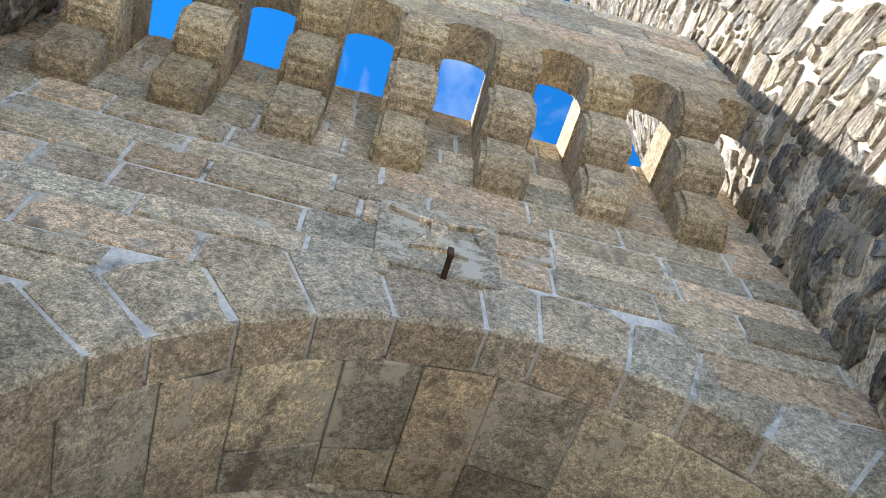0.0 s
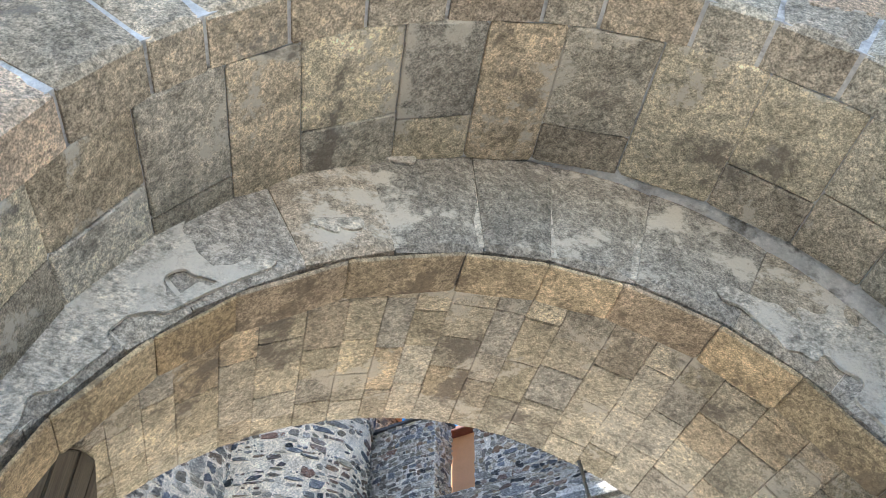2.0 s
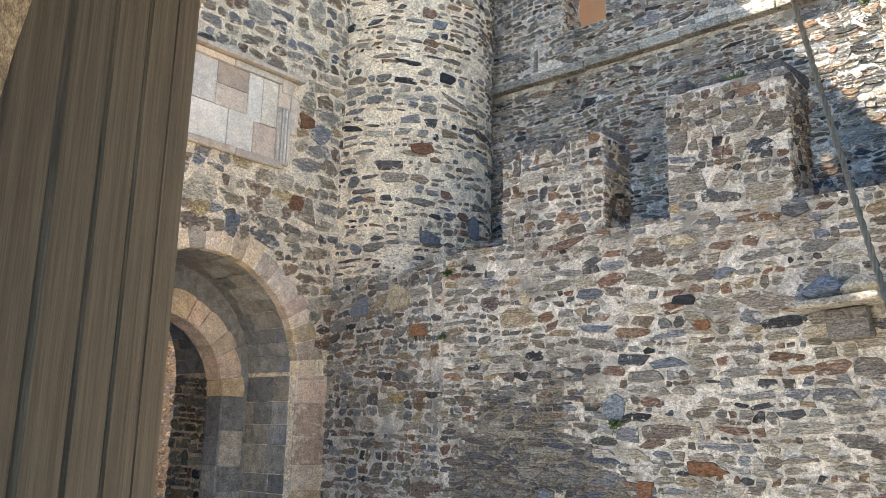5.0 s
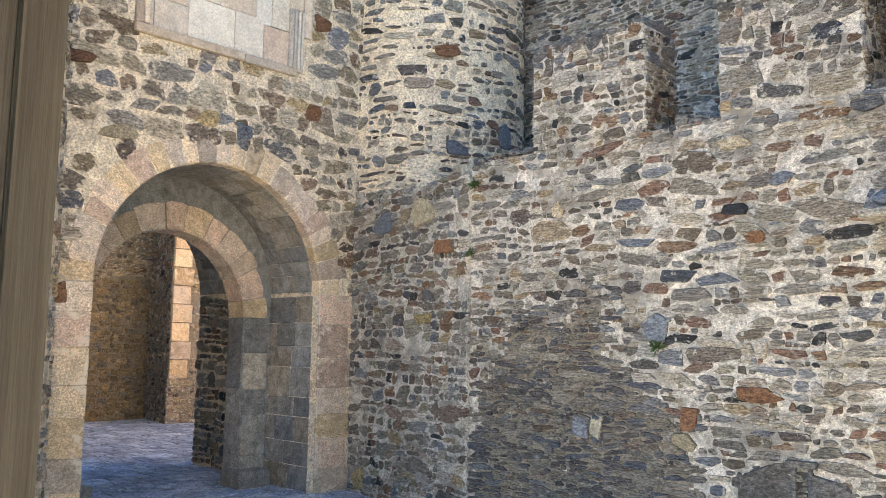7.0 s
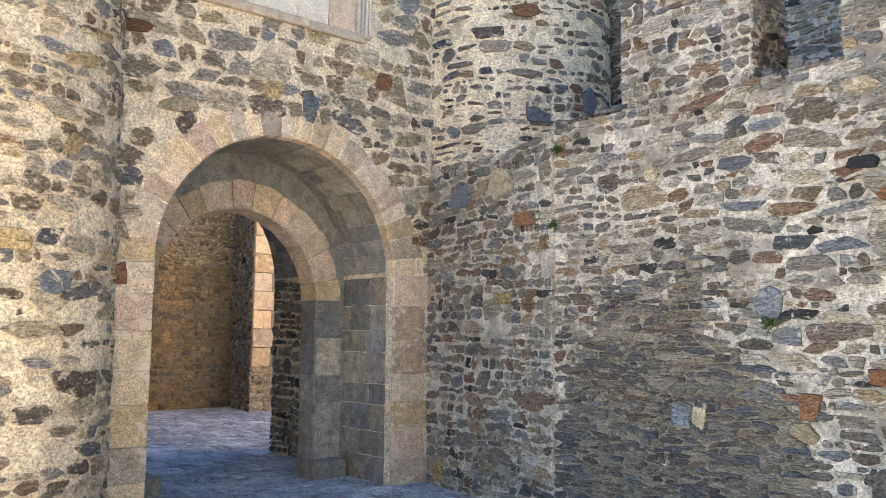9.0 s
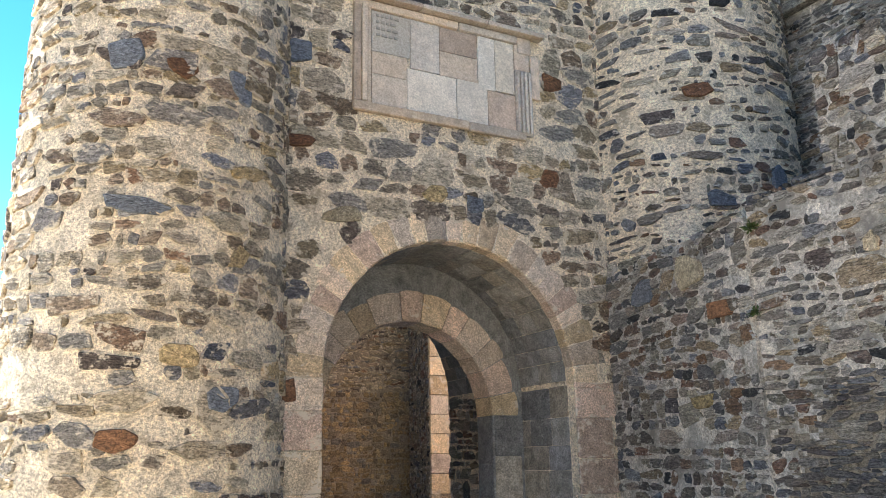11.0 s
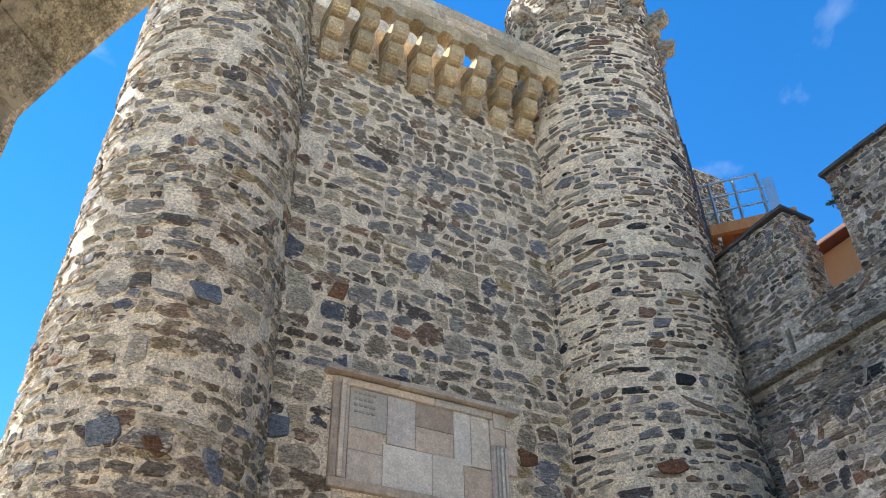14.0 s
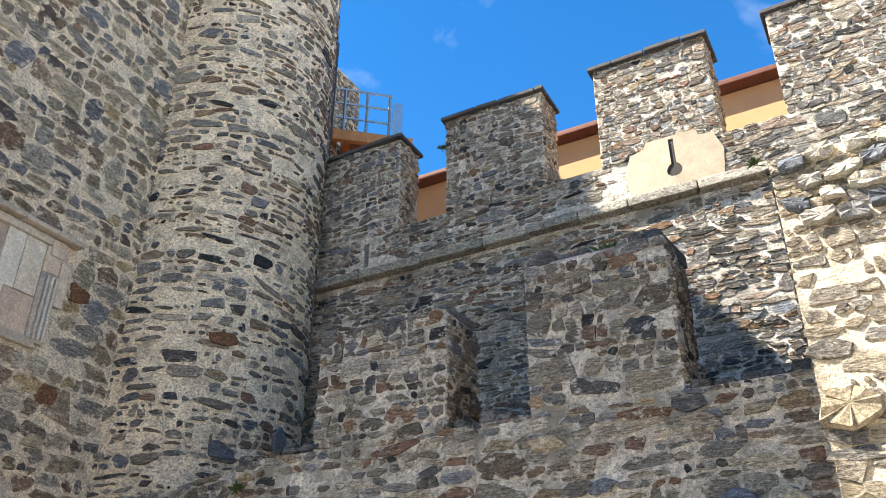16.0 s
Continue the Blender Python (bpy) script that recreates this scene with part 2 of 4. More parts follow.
M_ORANGE_SLAB = stone_mat("orange_sandstone_slab", [(0.57, 0.45, 0.33), (0.55, 0.45, 0.34)], 1.0, None, 40, 0.004, (0.75, 1.2), ((0.62, 0.52, 0.40), 0.56, 0.7, 5.0), calm=True)
M_FLUTE = stone_mat("grey_fluted_stone", [(0.52, 0.46, 0.38), (0.49, 0.44, 0.37)], 1.0, None, 40, 0.004, (0.75, 1.2), ((0.60, 0.50, 0.39), 0.55, 0.6, 5.0), calm=True)
M_PINK = stone_mat("rose_sandstone", [(0.52, 0.40, 0.30), (0.58, 0.46, 0.34), (0.50, 0.42, 0.33)], 1.0, None, 45, 0.005, (0.75, 1.2), calm=True)
M_OCHRE = plain_mat("ochre_render", (0.52, 0.27, 0.13), 0.9, 4, 0.08, 0.002)
M_EAVE = plain_mat("dark_red_eave", (0.16, 0.06, 0.04), 0.7, 6, 0.2, 0.002)
M_BRICKWOOD = plain_mat("raw_timber", (0.42, 0.20, 0.08), 0.7, 4, 0.25, 0.003, stretch=(6, 6, 1))
M_CAP = plain_mat("dark_slate_caps", (0.075, 0.07, 0.07), 0.85, 10, 0.35, 0.006)
M_RING = stone_mat("grey_ring_stone", [(0.44, 0.38, 0.29), (0.38, 0.34, 0.28), (0.47, 0.39, 0.28), (0.38, 0.30, 0.21), (0.42, 0.37, 0.30)], 1.0, None, 45, 0.010, (0.7, 1.2), ((0.62, 0.54, 0.42), 0.55, 0.9, 2.6), 0.0, ((0.22, 0.19, 0.15), 0.62, 4.0))
M_CORBEL = stone_mat("tan_corbel_stone", [(0.46, 0.35, 0.20), (0.50, 0.39, 0.24), (0.43, 0.34, 0.22)], 1.0, None, 45, 0.014, (0.65, 1.3), ((0.22, 0.19, 0.15), 0.58, 0.7))
M_DARKCUT = plain_mat("worn_lettering", (0.33, 0.30, 0.25), 0.9, 20, 0.2, 0.001)
M_RIM = stone_mat("orange_rim_stone", [(0.46, 0.33, 0.18), (0.50, 0.38, 0.22), (0.40, 0.30, 0.19)], 1.0, None, 60, 0.006, (0.6, 1.3), ((0.15, 0.11, 0.07), 0.54, 0.7, 4.0))
# Also draws the front wall's putlog hole, its dark put into the colour.
M_BLACK = stone_mat("black_slate_and_hole", [(0.02, 0.02, 0.022), (0.03, 0.03, 0.032)], 5.0)
M_BLUE = stone_mat("blue_slate", [(0.125, 0.135, 0.15), (0.15, 0.16, 0.175)], 5.0, relief=0.008)
M_TANSTONE = stone_mat("tan_boulder", [(0.36, 0.30, 0.20), (0.38, 0.31, 0.21)], 1.0, relief=0.008)
M_YELLOW = stone_mat("yellow_sandstone", [(0.42, 0.31, 0.15), (0.38, 0.28, 0.15)], 2.0)
M_RUST = stone_mat("rust_brown_stone", [(0.17, 0.085, 0.045), (0.20, 0.10, 0.05)], 3.0)
M_PALESLAB = stone_mat("pale_loop_slab", [(0.50, 0.41, 0.30), (0.53, 0.44, 0.33)], 1.0, None, 60, 0.004, (0.85, 1.12), calm=True)
M_DARKSTEEL = plain_mat("dark_steel", (0.06, 0.06, 0.065), 0.5, 15, 0.2, 0.001, 0.7)
M_LEAF = plain_mat("small_wall_plant", (0.07, 0.10, 0.03), 0.8, 30, 0.4, 0.001)
# Shade inside the drain hole and the arrow loop, put into the colour.
M_DARK = plain_mat("hole_shade", (0.05, 0.045, 0.04), 0.95, 10, 0.3, 0.004)
M_EARTH = plain_mat("dry_earth", (0.45, 0.42, 0.37), 0.95, 1.5, 0.3, 0.01)


# ---- mesh helpers ----
def mesh_ob(name, verts, faces, mat, parent=None, label="", category="", kind="", group=""):
    me = bpy.data.meshes.new(name)
    me.from_pydata([tuple(v) for v in verts], [], faces)
    me.validate()
    me.update()
    me.materials.append(mat)
    ob = new(name, me)
    if parent:
        ob.parent = parent
    return tagged(ob, label, category, group, kind)


def part(name, bm, mat, parent=None, label="", category="", kind="", group=""):
    bmesh.ops.recalc_face_normals(bm, faces=bm.faces)
    me = bpy.data.meshes.new(name)
    bm.to_mesh(me)
    bm.free()
    me.materials.append(mat)
    ob = new(name, me)
    if parent:
        ob.parent = parent
    return tagged(ob, label, category, group, kind)


def empty(name, label, category, group="", kind=""):
    return tagged(new(name), label, category, group, kind)


def block(bm, size, m=None, bevel=0.0, rough=0.0):
    """A box of that size about the origin, worn by bevel and roughening, placed by m."""
    r = bmesh.ops.create_cube(bm, size=1.0)
    vs = r["verts"]
    bmesh.ops.scale(bm, vec=size, verts=vs)
    if bevel:
        es = list({e for v in vs for e in v.link_edges})
        out = bmesh.ops.bevel(bm, geom=es, offset=bevel, segments=2, affect="EDGES", profile=0.6)
        vs = list({v for f in out["faces"] for v in f.verts} | {v for v in vs if v.is_valid})
    if rough:
        for v in vs:
            v.co += noise.noise_vector(v.co * 3.1 + Vector((size[0] * 9, size[1] * 5, 0))) * rough
    if m is not None:
        bmesh.ops.transform(bm, matrix=m, verts=vs)
    return vs


LOCAL = Matrix.Identity(4)
GATE45 = Matrix.Rotation(radians(45), 4, "Z")          # the outer gate: u along it, n through it
rng = random.Random(7)


def stone_shape(seed, square):
    """A broken stone with straight edges and sharp corners: back ring, shoulder ring, front ring and a middle point; about one unit wide, high and deep."""
    r = random.Random(seed)
    k = r.choice((4, 4, 5, 5, 6, 6, 7))
    shear, taper = r.uniform(-0.28, 0.28) * (1 - square), r.uniform(-0.25, 0.25) * (1 - square)
    p = r.uniform(5.0, 12.0)
    turn = math.pi / 4 + r.uniform(-0.25, 0.25) if k == 4 else r.uniform(0, 6.28)
    corners = []
    for i in range(k):
        a = 2 * math.pi * (i + r.uniform(-0.26, 0.26)) / k + turn
        c, q = math.cos(a), math.sin(a)
        d = 0.52 / (abs(c) ** p + abs(q) ** p) ** (1 / p) * r.uniform(0.90, 1.08)
        corners.append((c * d, q * d))
    ring = []
    for i in range(k):
        (x0, y0), (x1, y1) = corners[i], corners[(i + 1) % k]
        bow = r.uniform(-0.02, 0.06)
        for f in (0.0, 0.10, 0.5, 0.90):
            x, y = x0 + (x1 - x0) * f, y0 + (y1 - y0) * f
            g = 0.955 if f == 0.0 else 1 + bow * 4 * f * (1 - f) + r.uniform(-0.025, 0.025)
            x, y = x * g, y * g
            ring.append((x * (1 + taper * y) + shear * y, y * (1 + taper * x)))
    vs, fs = [], []
    tx, ty = r.uniform(-0.4, 0.4), r.uniform(-0.4, 0.4)
    for k, depth in ((1.0, -0.6), (1.0, 0.55), (0.93, 0.95)):
        for x, y in ring:
            vs.append((x * k, y * k, depth + ((tx * x + ty * y) * 1.4 + r.uniform(-0.2, 0.2) * (1 - square) if depth > 0 else 0)))
    vs.append((r.uniform(-0.2, 0.2), r.uniform(-0.15, 0.15), 1.0 + r.uniform(-0.15, 0.15)))
    n = len(ring)
    for a in range(2):
        for i in range(n):
            j = (i + 1) % n
            fs.append((a * n + i, a * n + j, (a + 1) * n + j, (a + 1) * n + i))
    for i in range(n):
        fs.append((2 * n + i, 2 * n + (i + 1) % n, 3 * n))
    return np.array(vs), fs


RUBBLE = [stone_shape(100 + i, 0.1) for i in range(48)]


def block_shape(seed):
    """A dressed block: straight joints, chipped corners, a slightly uneven face."""
    r = random.Random(seed)
    ring = []
    for cx, cy, ax, ay in ((0.5, -0.5, 0, 1), (0.5, 0.5, -1, 0), (-0.5, 0.5, 0, -1), (-0.5, -0.5, 1, 0)):
        c = r.uniform(0.01, 0.07)
        ring.append((cx * (1 - 1.2 * c * abs(ay)), cy * (1 - 1.2 * c * abs(ax))))
        ring.append((cx + ax * c, cy + ay * c))
        ring.append((cx + ax * 0.5 + r.uniform(-0.012, 0.012), cy + ay * 0.5 + r.uniform(-0.02, 0.02)))
    vs, fs, n = [], [], len(ring)
    for k, depth in ((1.0, -0.8), (1.0, 0.4), (0.965, 1.0)):
        for x, y in ring:
            vs.append((x * k, y * k, depth + (r.uniform(-0.12, 0.12) if depth > 0 else 0)))
    vs.append((0.05, 0.0, 1.05))
    for a in range(2):
        for i in range(n):
            j = (i + 1) % n
            fs.append((a * n + i, a * n + j, (a + 1) * n + j, (a + 1) * n + i))
    for i in range(n):
        fs.append((2 * n + i, 2 * n + (i + 1) % n, 3 * n))
    return np.array(vs), fs


BLOCKS = [block_shape(300 + i) for i in range(16)]
MESHES = {}


def set_rim(me, values):
    at = me.attributes.new("rim", "FLOAT", "POINT")
    at.data.foreach_set("value", np.asarray(values, dtype=np.float32))


def rim_values(n):
    """0 at the stone's margin, 1 in its middle."""
    k = (n - 1) // 3
    return [0.0] * (2 * k) + [0.12] * k + [1.0]


def stone_mesh(lib, i, mat):
    key = (id(lib), i, mat.name)
    if key not in MESHES:
        me = bpy.data.meshes.new("stone")
        me.from_pydata([tuple(v) for v in lib[i][0]], [], lib[i][1])
        me.update()
        set_rim(me, rim_values(len(lib[i][0])))
        me.materials.append(mat)
        MESHES[key] = me
    return MESHES[key]


def lay(parent, cells, mapper, mat, lib, near, name="stone", single=300, seed=1):
    """Lay a stone in each cell (s, z, w, h, depth): those nearest to `near` as pieces of their own, the rest joined."""
    r = random.Random(seed)
    cells = sorted(cells, key=lambda c: (c[0] - near[0]) ** 2 + (c[1] - near[1]) ** 2)
    V, F, RIM, base = [], [], [], 0
    for k, (s, z, w, h, d) in enumerate(cells):
        o, t, nrm = mapper(s, z)
        up = nrm.cross(t).normalized()
        tilt = r.gauss(0, 0.10) if lib is RUBBLE else r.uniform(-0.006, 0.006)
        t2, up2 = t * math.cos(tilt) + up * math.sin(tilt), up * math.cos(tilt) - t * math.sin(tilt)
        flip = r.choice((-1, 1)) if lib is RUBBLE else 1
        cols = (t2 * w, up2 * h * flip, nrm * d)
        if flip < 0:
            cols = (-cols[0], cols[1], cols[2])
        i = r.randrange(len(lib))
        if k < single:
            ob = new(name, stone_mesh(lib, i, mat))
            ob.parent = parent
            ob.matrix_basis = Matrix(((cols[0].x, cols[1].x, cols[2].x, o.x), (cols[0].y, cols[1].y, cols[2].y, o.y),
                                      (cols[0].z, cols[1].z, cols[2].z, o.z), (0, 0, 0, 1)))
        else:
            m = np.array([list(c) for c in cols])
            v, f = lib[i]
            V.append(v @ m + np.array(o))
            F.extend([tuple(a + base for a in q) for q in f])
            RIM.extend(rim_values(len(v)))
            base += len(v)
    if V:
        ob = mesh_ob("stonework", np.concatenate(V), F, mat, parent, kind="stuff")
        set_rim(ob.data, RIM)


def rubble(s0, s1, z0, z1, hmin, hmax, ratio, keep=None, gap=0.012, depth=(0.02, 0.05), skip=0.03, seed=3):
    """Cells of random rubble, brought to rough courses."""
    r = random.Random(seed)
    out = []

    def cut(a, b, c, d):
        w, h = b - a, d - c
        if h > hmax * r.choice((0.6, 0.8, 1.0, 1.5)) or (h > hmin * 2 and r.random() < 0.35):
            k = c + h * r.uniform(0.36, 0.64)
            j = r.uniform(-0.12, 0.12) * h
            cut(a, b, c, k + j * 0.3), cut(a, b, k + j * 0.3, d)
        elif w > h * ratio * r.uniform(0.5, 1.6) or w > 0.5:
            k = a + w * r.uniform(0.33, 0.67)
            cut(a, k, c, d), cut(k, b, c, d)
        else:
            if r.random() < skip:
                return
            g = gap * r.uniform(0.4, 1.5)
            k = r.choice((1.06, 1.1, 1.0, 0.92))
            k2 = r.uniform(0.82, 1.12)
            lift = 0.10 * noise.noise(Vector(((a + b) * 0.55, (c + d) * 0.4, seed * 1.7)))
            cell = ((a + b) / 2 + r.uniform(-0.3, 0.3) * g, (c + d) / 2 + lift + r.uniform(-0.3, 0.3) * g, max((w - g) * k, 0.03), max((h - g) * k * k2, 0.02), r.uniform(*depth))
            if keep is None or keep(cell):
                out.append(cell)

    z = z0
    while z < z1 - 0.02:
        h = min(r.uniform(0.26, 0.46), z1 - z)
        s = s0
        while s < s1 - 0.02:
            w = min(r.uniform(0.5, 1.1), s1 - s)
            if s1 - s - w < 0.15:
                w = s1 - s
            cut(s, s + w, z, z + h)
            s += w
        z += h
    return out


def courses(s0, s1, z0, z1, hs, ws, keep=None, gap=0.012, depth=(0.02, 0.035), seed=5):
    """Cells of ashlar in level courses with broken joints."""
    r = random.Random(seed)
    out, z = [], z0
    while z < z1 - 0.05:
        h = r.uniform(*hs)
        if z1 - z - h < hs[0] * 0.6:
            h = z1 - z
        s = s0
        while s < s1 - 0.01:
            w = r.uniform(*ws)
            if s1 - s - w < ws[0] * 0.6:
                w = s1 - s
            cell = (s + w / 2, z + h / 2, w - gap, h - gap, r.uniform(*depth))
            if keep is None or keep(cell):
                out.append(cell)
            s += w
        z += h
    return out


def plane_map(o, t, nrm):
    o, t, nrm = Vector(o), Vector(t).normalized(), Vector(nrm).normalized()
    return lambda s, z: (o + t * s + Vector((0, 0, z)), t, nrm)


def round_map(cx, cy, r0, batter=0.0):
    """s is the angle's arc at the foot, measured from +x."""
    def f(s, z):
        a, r = s / r0, r0 - batter * z
        nrm = Vector((math.cos(a), math.sin(a), 0))
        return Vector((cx, cy, z)) + nrm * r, Vector((-math.sin(a), math.cos(a), 0)), nrm
    return f


def arc(cu, cz, r, a0=180.0, a1=0.0, n=24):
    return [(cu + r * math.cos(radians(a0 + (a1 - a0) * i / n)), cz + r * math.sin(radians(a0 + (a1 - a0) * i / n))) for i in range(n + 1)]


def arched_wall(name, m, u0, u1, z1, line, n0, n1, mat, label, parent=None):
    """A wall from n0 to n1 with an opening under the line of (u, z) points; the jambs go down to the ground."""
    bm = bmesh.new()
    inner = [(line[0][0], 0.0)] + line + [(line[-1][0], 0.0)]

    def quad(*ps):
        bm.faces.new([bm.verts.new(m @ Vector(p)) for p in ps])

    for n in (n0, n1):
        quad((u0, n, 0), (line[0][0], n, 0), (line[0][0], n, z1), (u0, n, z1))
        quad((line[-1][0], n, 0), (u1, n, 0), (u1, n, z1), (line[-1][0], n, z1))
        for (a, b), (c, d) in zip(line, line[1:]):
            quad((a, n, b), (c, n, d), (c, n, z1), (a, n, z1))
    for (a, b), (c, d) in zip(inner, inner[1:]):
        quad((a, n0, b), (a, n1, b), (c, n1, d), (c, n0, d))
    quad((u0, n0, 0), (u0, n1, 0), (u0, n1, z1), (u0, n0, z1))
    quad((u1, n0, 0), (u1, n1, 0), (u1, n1, z1), (u1, n0, z1))
    quad((u0, n0, z1), (u1, n0, z1), (u1, n1, z1), (u0, n1, z1))
    quad((u0, n0, 0), (line[0][0], n0, 0), (line[0][0], n1, 0), (u0, n1, 0))
    quad((line[-1][0], n0, 0), (u1, n0, 0), (u1, n1, 0), (line[-1][0], n1, 0))
    bmesh.ops.remove_doubles(bm, verts=bm.verts, dist=0.0005)
    return part(name, bm, mat, parent, label, "wall", "structure")


def box_wall(name, lo, hi, mat, label, m=LOCAL, category="wall", kind="structure"):
    bm = bmesh.new()
    c, s = [(a + b) / 2 for a, b in zip(lo, hi)], [b - a for a, b in zip(lo, hi)]
    block(bm, s, m @ Matrix.Translation(c))
    return part(name, bm, mat, None, label, category, kind)


def voussoirs(parent, m, cu, cz, r_in, r_out, n0, n1, count, mat, a0=180.0, a1=0.0, gap=0.010, seed=1, name="voussoir", proud=0.02):
    """Wedge stones round an arch, each a piece, from the face n0 back to n1; n0 < n1 and the face looks to -n."""
    r = random.Random(seed)
    cuts = [i + (r.uniform(-0.22, 0.22) if 0 < i < count else 0) for i in range(count + 1)]
    for i in range(count):
        ga = math.degrees(gap / r_in) / 2
        b0, b1 = a0 + (a1 - a0) * cuts[i] / count, a0 + (a1 - a0) * cuts[i + 1] / count
        sg = 1 if b1 > b0 else -1
        b0, b1 = radians(b0 + sg * ga), radians(b1 - sg * ga)
        ro = r_out + r.uniform(-0.04, 0.05)
        ri, nf = r_in - 0.012 - r.uniform(0, 0.006), n0 - proud - r.uniform(0, 0.008)
        bm = bmesh.new()
        grid = []
        k = 4
        for j in range(k + 1):
            a = b0 + (b1 - b0) * j / k
            ca, sa = math.cos(a), math.sin(a)
            e = 0.014 if j in (0, k) else 0.0
            pts = [(ro - e, nf + e * 0.4), (ri + 0.02, nf + e), (ri + e * 0.4, nf + 0.02), (ri + e * 0.4, n1), (ro, n1)]
            grid.append([bm.verts.new(m @ Vector((cu + ca * p, q, cz + sa * p))) for p, q in pts])
        for A, B2 in zip(grid, grid[1:]):
            for j in range(5):
                bm.faces.new((A[j], A[(j + 1) % 5], B2[(j + 1) % 5], B2[j]))
        bm.faces.new(grid[0])
        bm.faces.new(grid[-1])
        ob = part(name, bm, mat, parent)
        set_rim(ob.data, [0.8] * len(ob.data.vertices))


# ---- ground ----
bm = bmesh.new()
for a in ((-260, -260), (260, -260), (260, 260), (-260, 260)):
    bm.verts.new((*a, 0))
bm.faces.new(bm.verts)
ground = part("ground", bm, M_EARTH, None, "dusty grey-brown earth ground sheet", "ground", "structure")

GATE_IN = Matrix.Rotation(radians(90), 4, "Z")         # the castle gate: u along +y, n along -x
GC, GZ, GR = -1.37, 2.28, 1.35                         # its arch: middle, springing, radius

# ---- castle gate wall between the two towers ----
gate_wall = arched_wall("wall_gate", GATE_IN, -4.1, 1.7, 11.86, arc(GC, GZ, GR), 0.0, 1.0, M_MORTAR,
                        "tall rubble gate wall of brown and grey stones in lime mortar")
QUOIN = 0.50


def gate_keep(c):
    s, z, w, h, d = c
    if s - w / 2 < -3.5 or s + w / 2 > 0.95:
        return False
    if z < GZ + 0.05 and GC - GR - QUOIN < s + w / 2 and s - w / 2 < GC + GR + QUOIN:
        return False
    dx = max(abs(s - GC) - w / 2, 0)
    if z >= GZ and (math.hypot(s - GC, z - GZ) < GR + 0.28 or math.hypot(dx, z - h / 2 - GZ) < GR + 0.05):
        return False
    if -2.50 < s < -0.28 and 4.78 < z < 6.08 or (-2.3 < s + w / 2 and s - w / 2 < -0.5 and 4.95 < z + h / 2 and z - h / 2 < 5.9):
        return False
    return True


gmap = plane_map((0, 0, 0), (0, 1, 0), (1, 0, 0))
lay(gate_wall, rubble(-3.45, 0.9, 0, 11.15, 0.13, 0.42, 2.3, gate_keep, 0.020, (0.008, 0.022), 0.05, 11), gmap, M_GATE, RUBBLE, (-1.4, 4.3), single=400, seed=21)
# ashlar jambs of the arch
jambs = []
for side in (-1, 1):
    z, k = 0.0, 0
    while z < GZ:
        h = min(rng.uniform(0.28, 0.42), GZ + 0.02 - z)
        w = QUOIN + (-0.06 if k % 2 else 0.06)
        jambs.append((GC + side * (GR + w / 2 - 0.012), z + h / 2, w, h - 0.005, 0.014))
        z, k = z + h, k + 1
lay(gate_wall, jambs, gmap, M_GATEASH, BLOCKS, (0, 0), "quoin", seed=22)
voussoirs(gate_wall, GATE_IN, GC, GZ, GR, GR + 0.29, 0.0, 0.14, 23, M_GATEASH, seed=4, gap=0.006, proud=0.008)


def soffit(parent, m, cu, cz, r, a0, a1, n0, n1, mat, size=(0.32, 0.28), seed=9, jamb=0.0, single=300, gap=0.005):
    """Facing stones under a vault: s runs along the arc, z along the passage."""
    length = r * radians(a0 - a1)

    def f(s, z):
        a = radians(a0) - s / r
        q = r - 0.012
        return m @ Vector((cu + q * math.cos(a), z, cz + q * math.sin(a))), (m.to_3x3() @ Vector((math.sin(a), 0, -math.cos(a)))), (m.to_3x3() @ Vector((-math.cos(a), 0, -math.sin(a))))
    cells = []
    for c in courses(0, n1 - n0, 0, length, (size[1] * 0.75, size[1] * 1.25), (size[0] * 0.7, size[0] * 1.4), None, gap, (0.004, 0.009), seed):
        cells.append((c[1], n0 + c[0], c[3], c[2], c[4]))
    lay(parent, cells, f, mat, BLOCKS, (length / 2, n0), "vault_stone", single, seed)


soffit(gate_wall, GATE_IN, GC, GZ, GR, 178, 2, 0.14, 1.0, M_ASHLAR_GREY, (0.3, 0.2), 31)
for side in (-1, 1):
    u = GC + side * GR
    fm = plane_map((0, u, 0), (-1, 0, 0), (0, -side, 0))
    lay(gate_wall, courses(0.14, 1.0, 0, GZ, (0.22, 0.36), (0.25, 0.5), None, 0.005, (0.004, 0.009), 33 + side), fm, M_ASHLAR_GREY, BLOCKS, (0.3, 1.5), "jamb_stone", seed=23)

# inner ring of the gate, with stepped jambs
RR, RZ, RC = 0.98, 2.02, -1.38
gate_ring = arched_wall("wall_gate_ring", GATE_IN, -2.9, 0.15, 4.2, arc(RC, RZ, RR), 1.0, 1.34, M_ASHLAR_GREY, "dressed stone inner arch of the gate")
voussoirs(gate_ring, GATE_IN, RC, RZ, RR, RR + 0.30, 1.0, 1.33, 13, M_GATEASH, seed=6, gap=0.008, proud=0.02)
for side in (-1, 1):
    u = RC + side * RR
    fm = plane_map((-1.0, u + side * 0.18, 0), (0, 1, 0), (1, 0, 0))
    lay(gate_ring, courses(-0.17, 0.17, 0, RZ, (0.3, 0.5), (0.3, 0.4), None, 0.005, (0.008, 0.014), 35 + side), fm, M_ASHLAR_GREY, BLOCKS, (0, 1), "jamb_stone", seed=25)
    fm = plane_map((0, u, 0), (-1, 0, 0), (0, -side, 0))
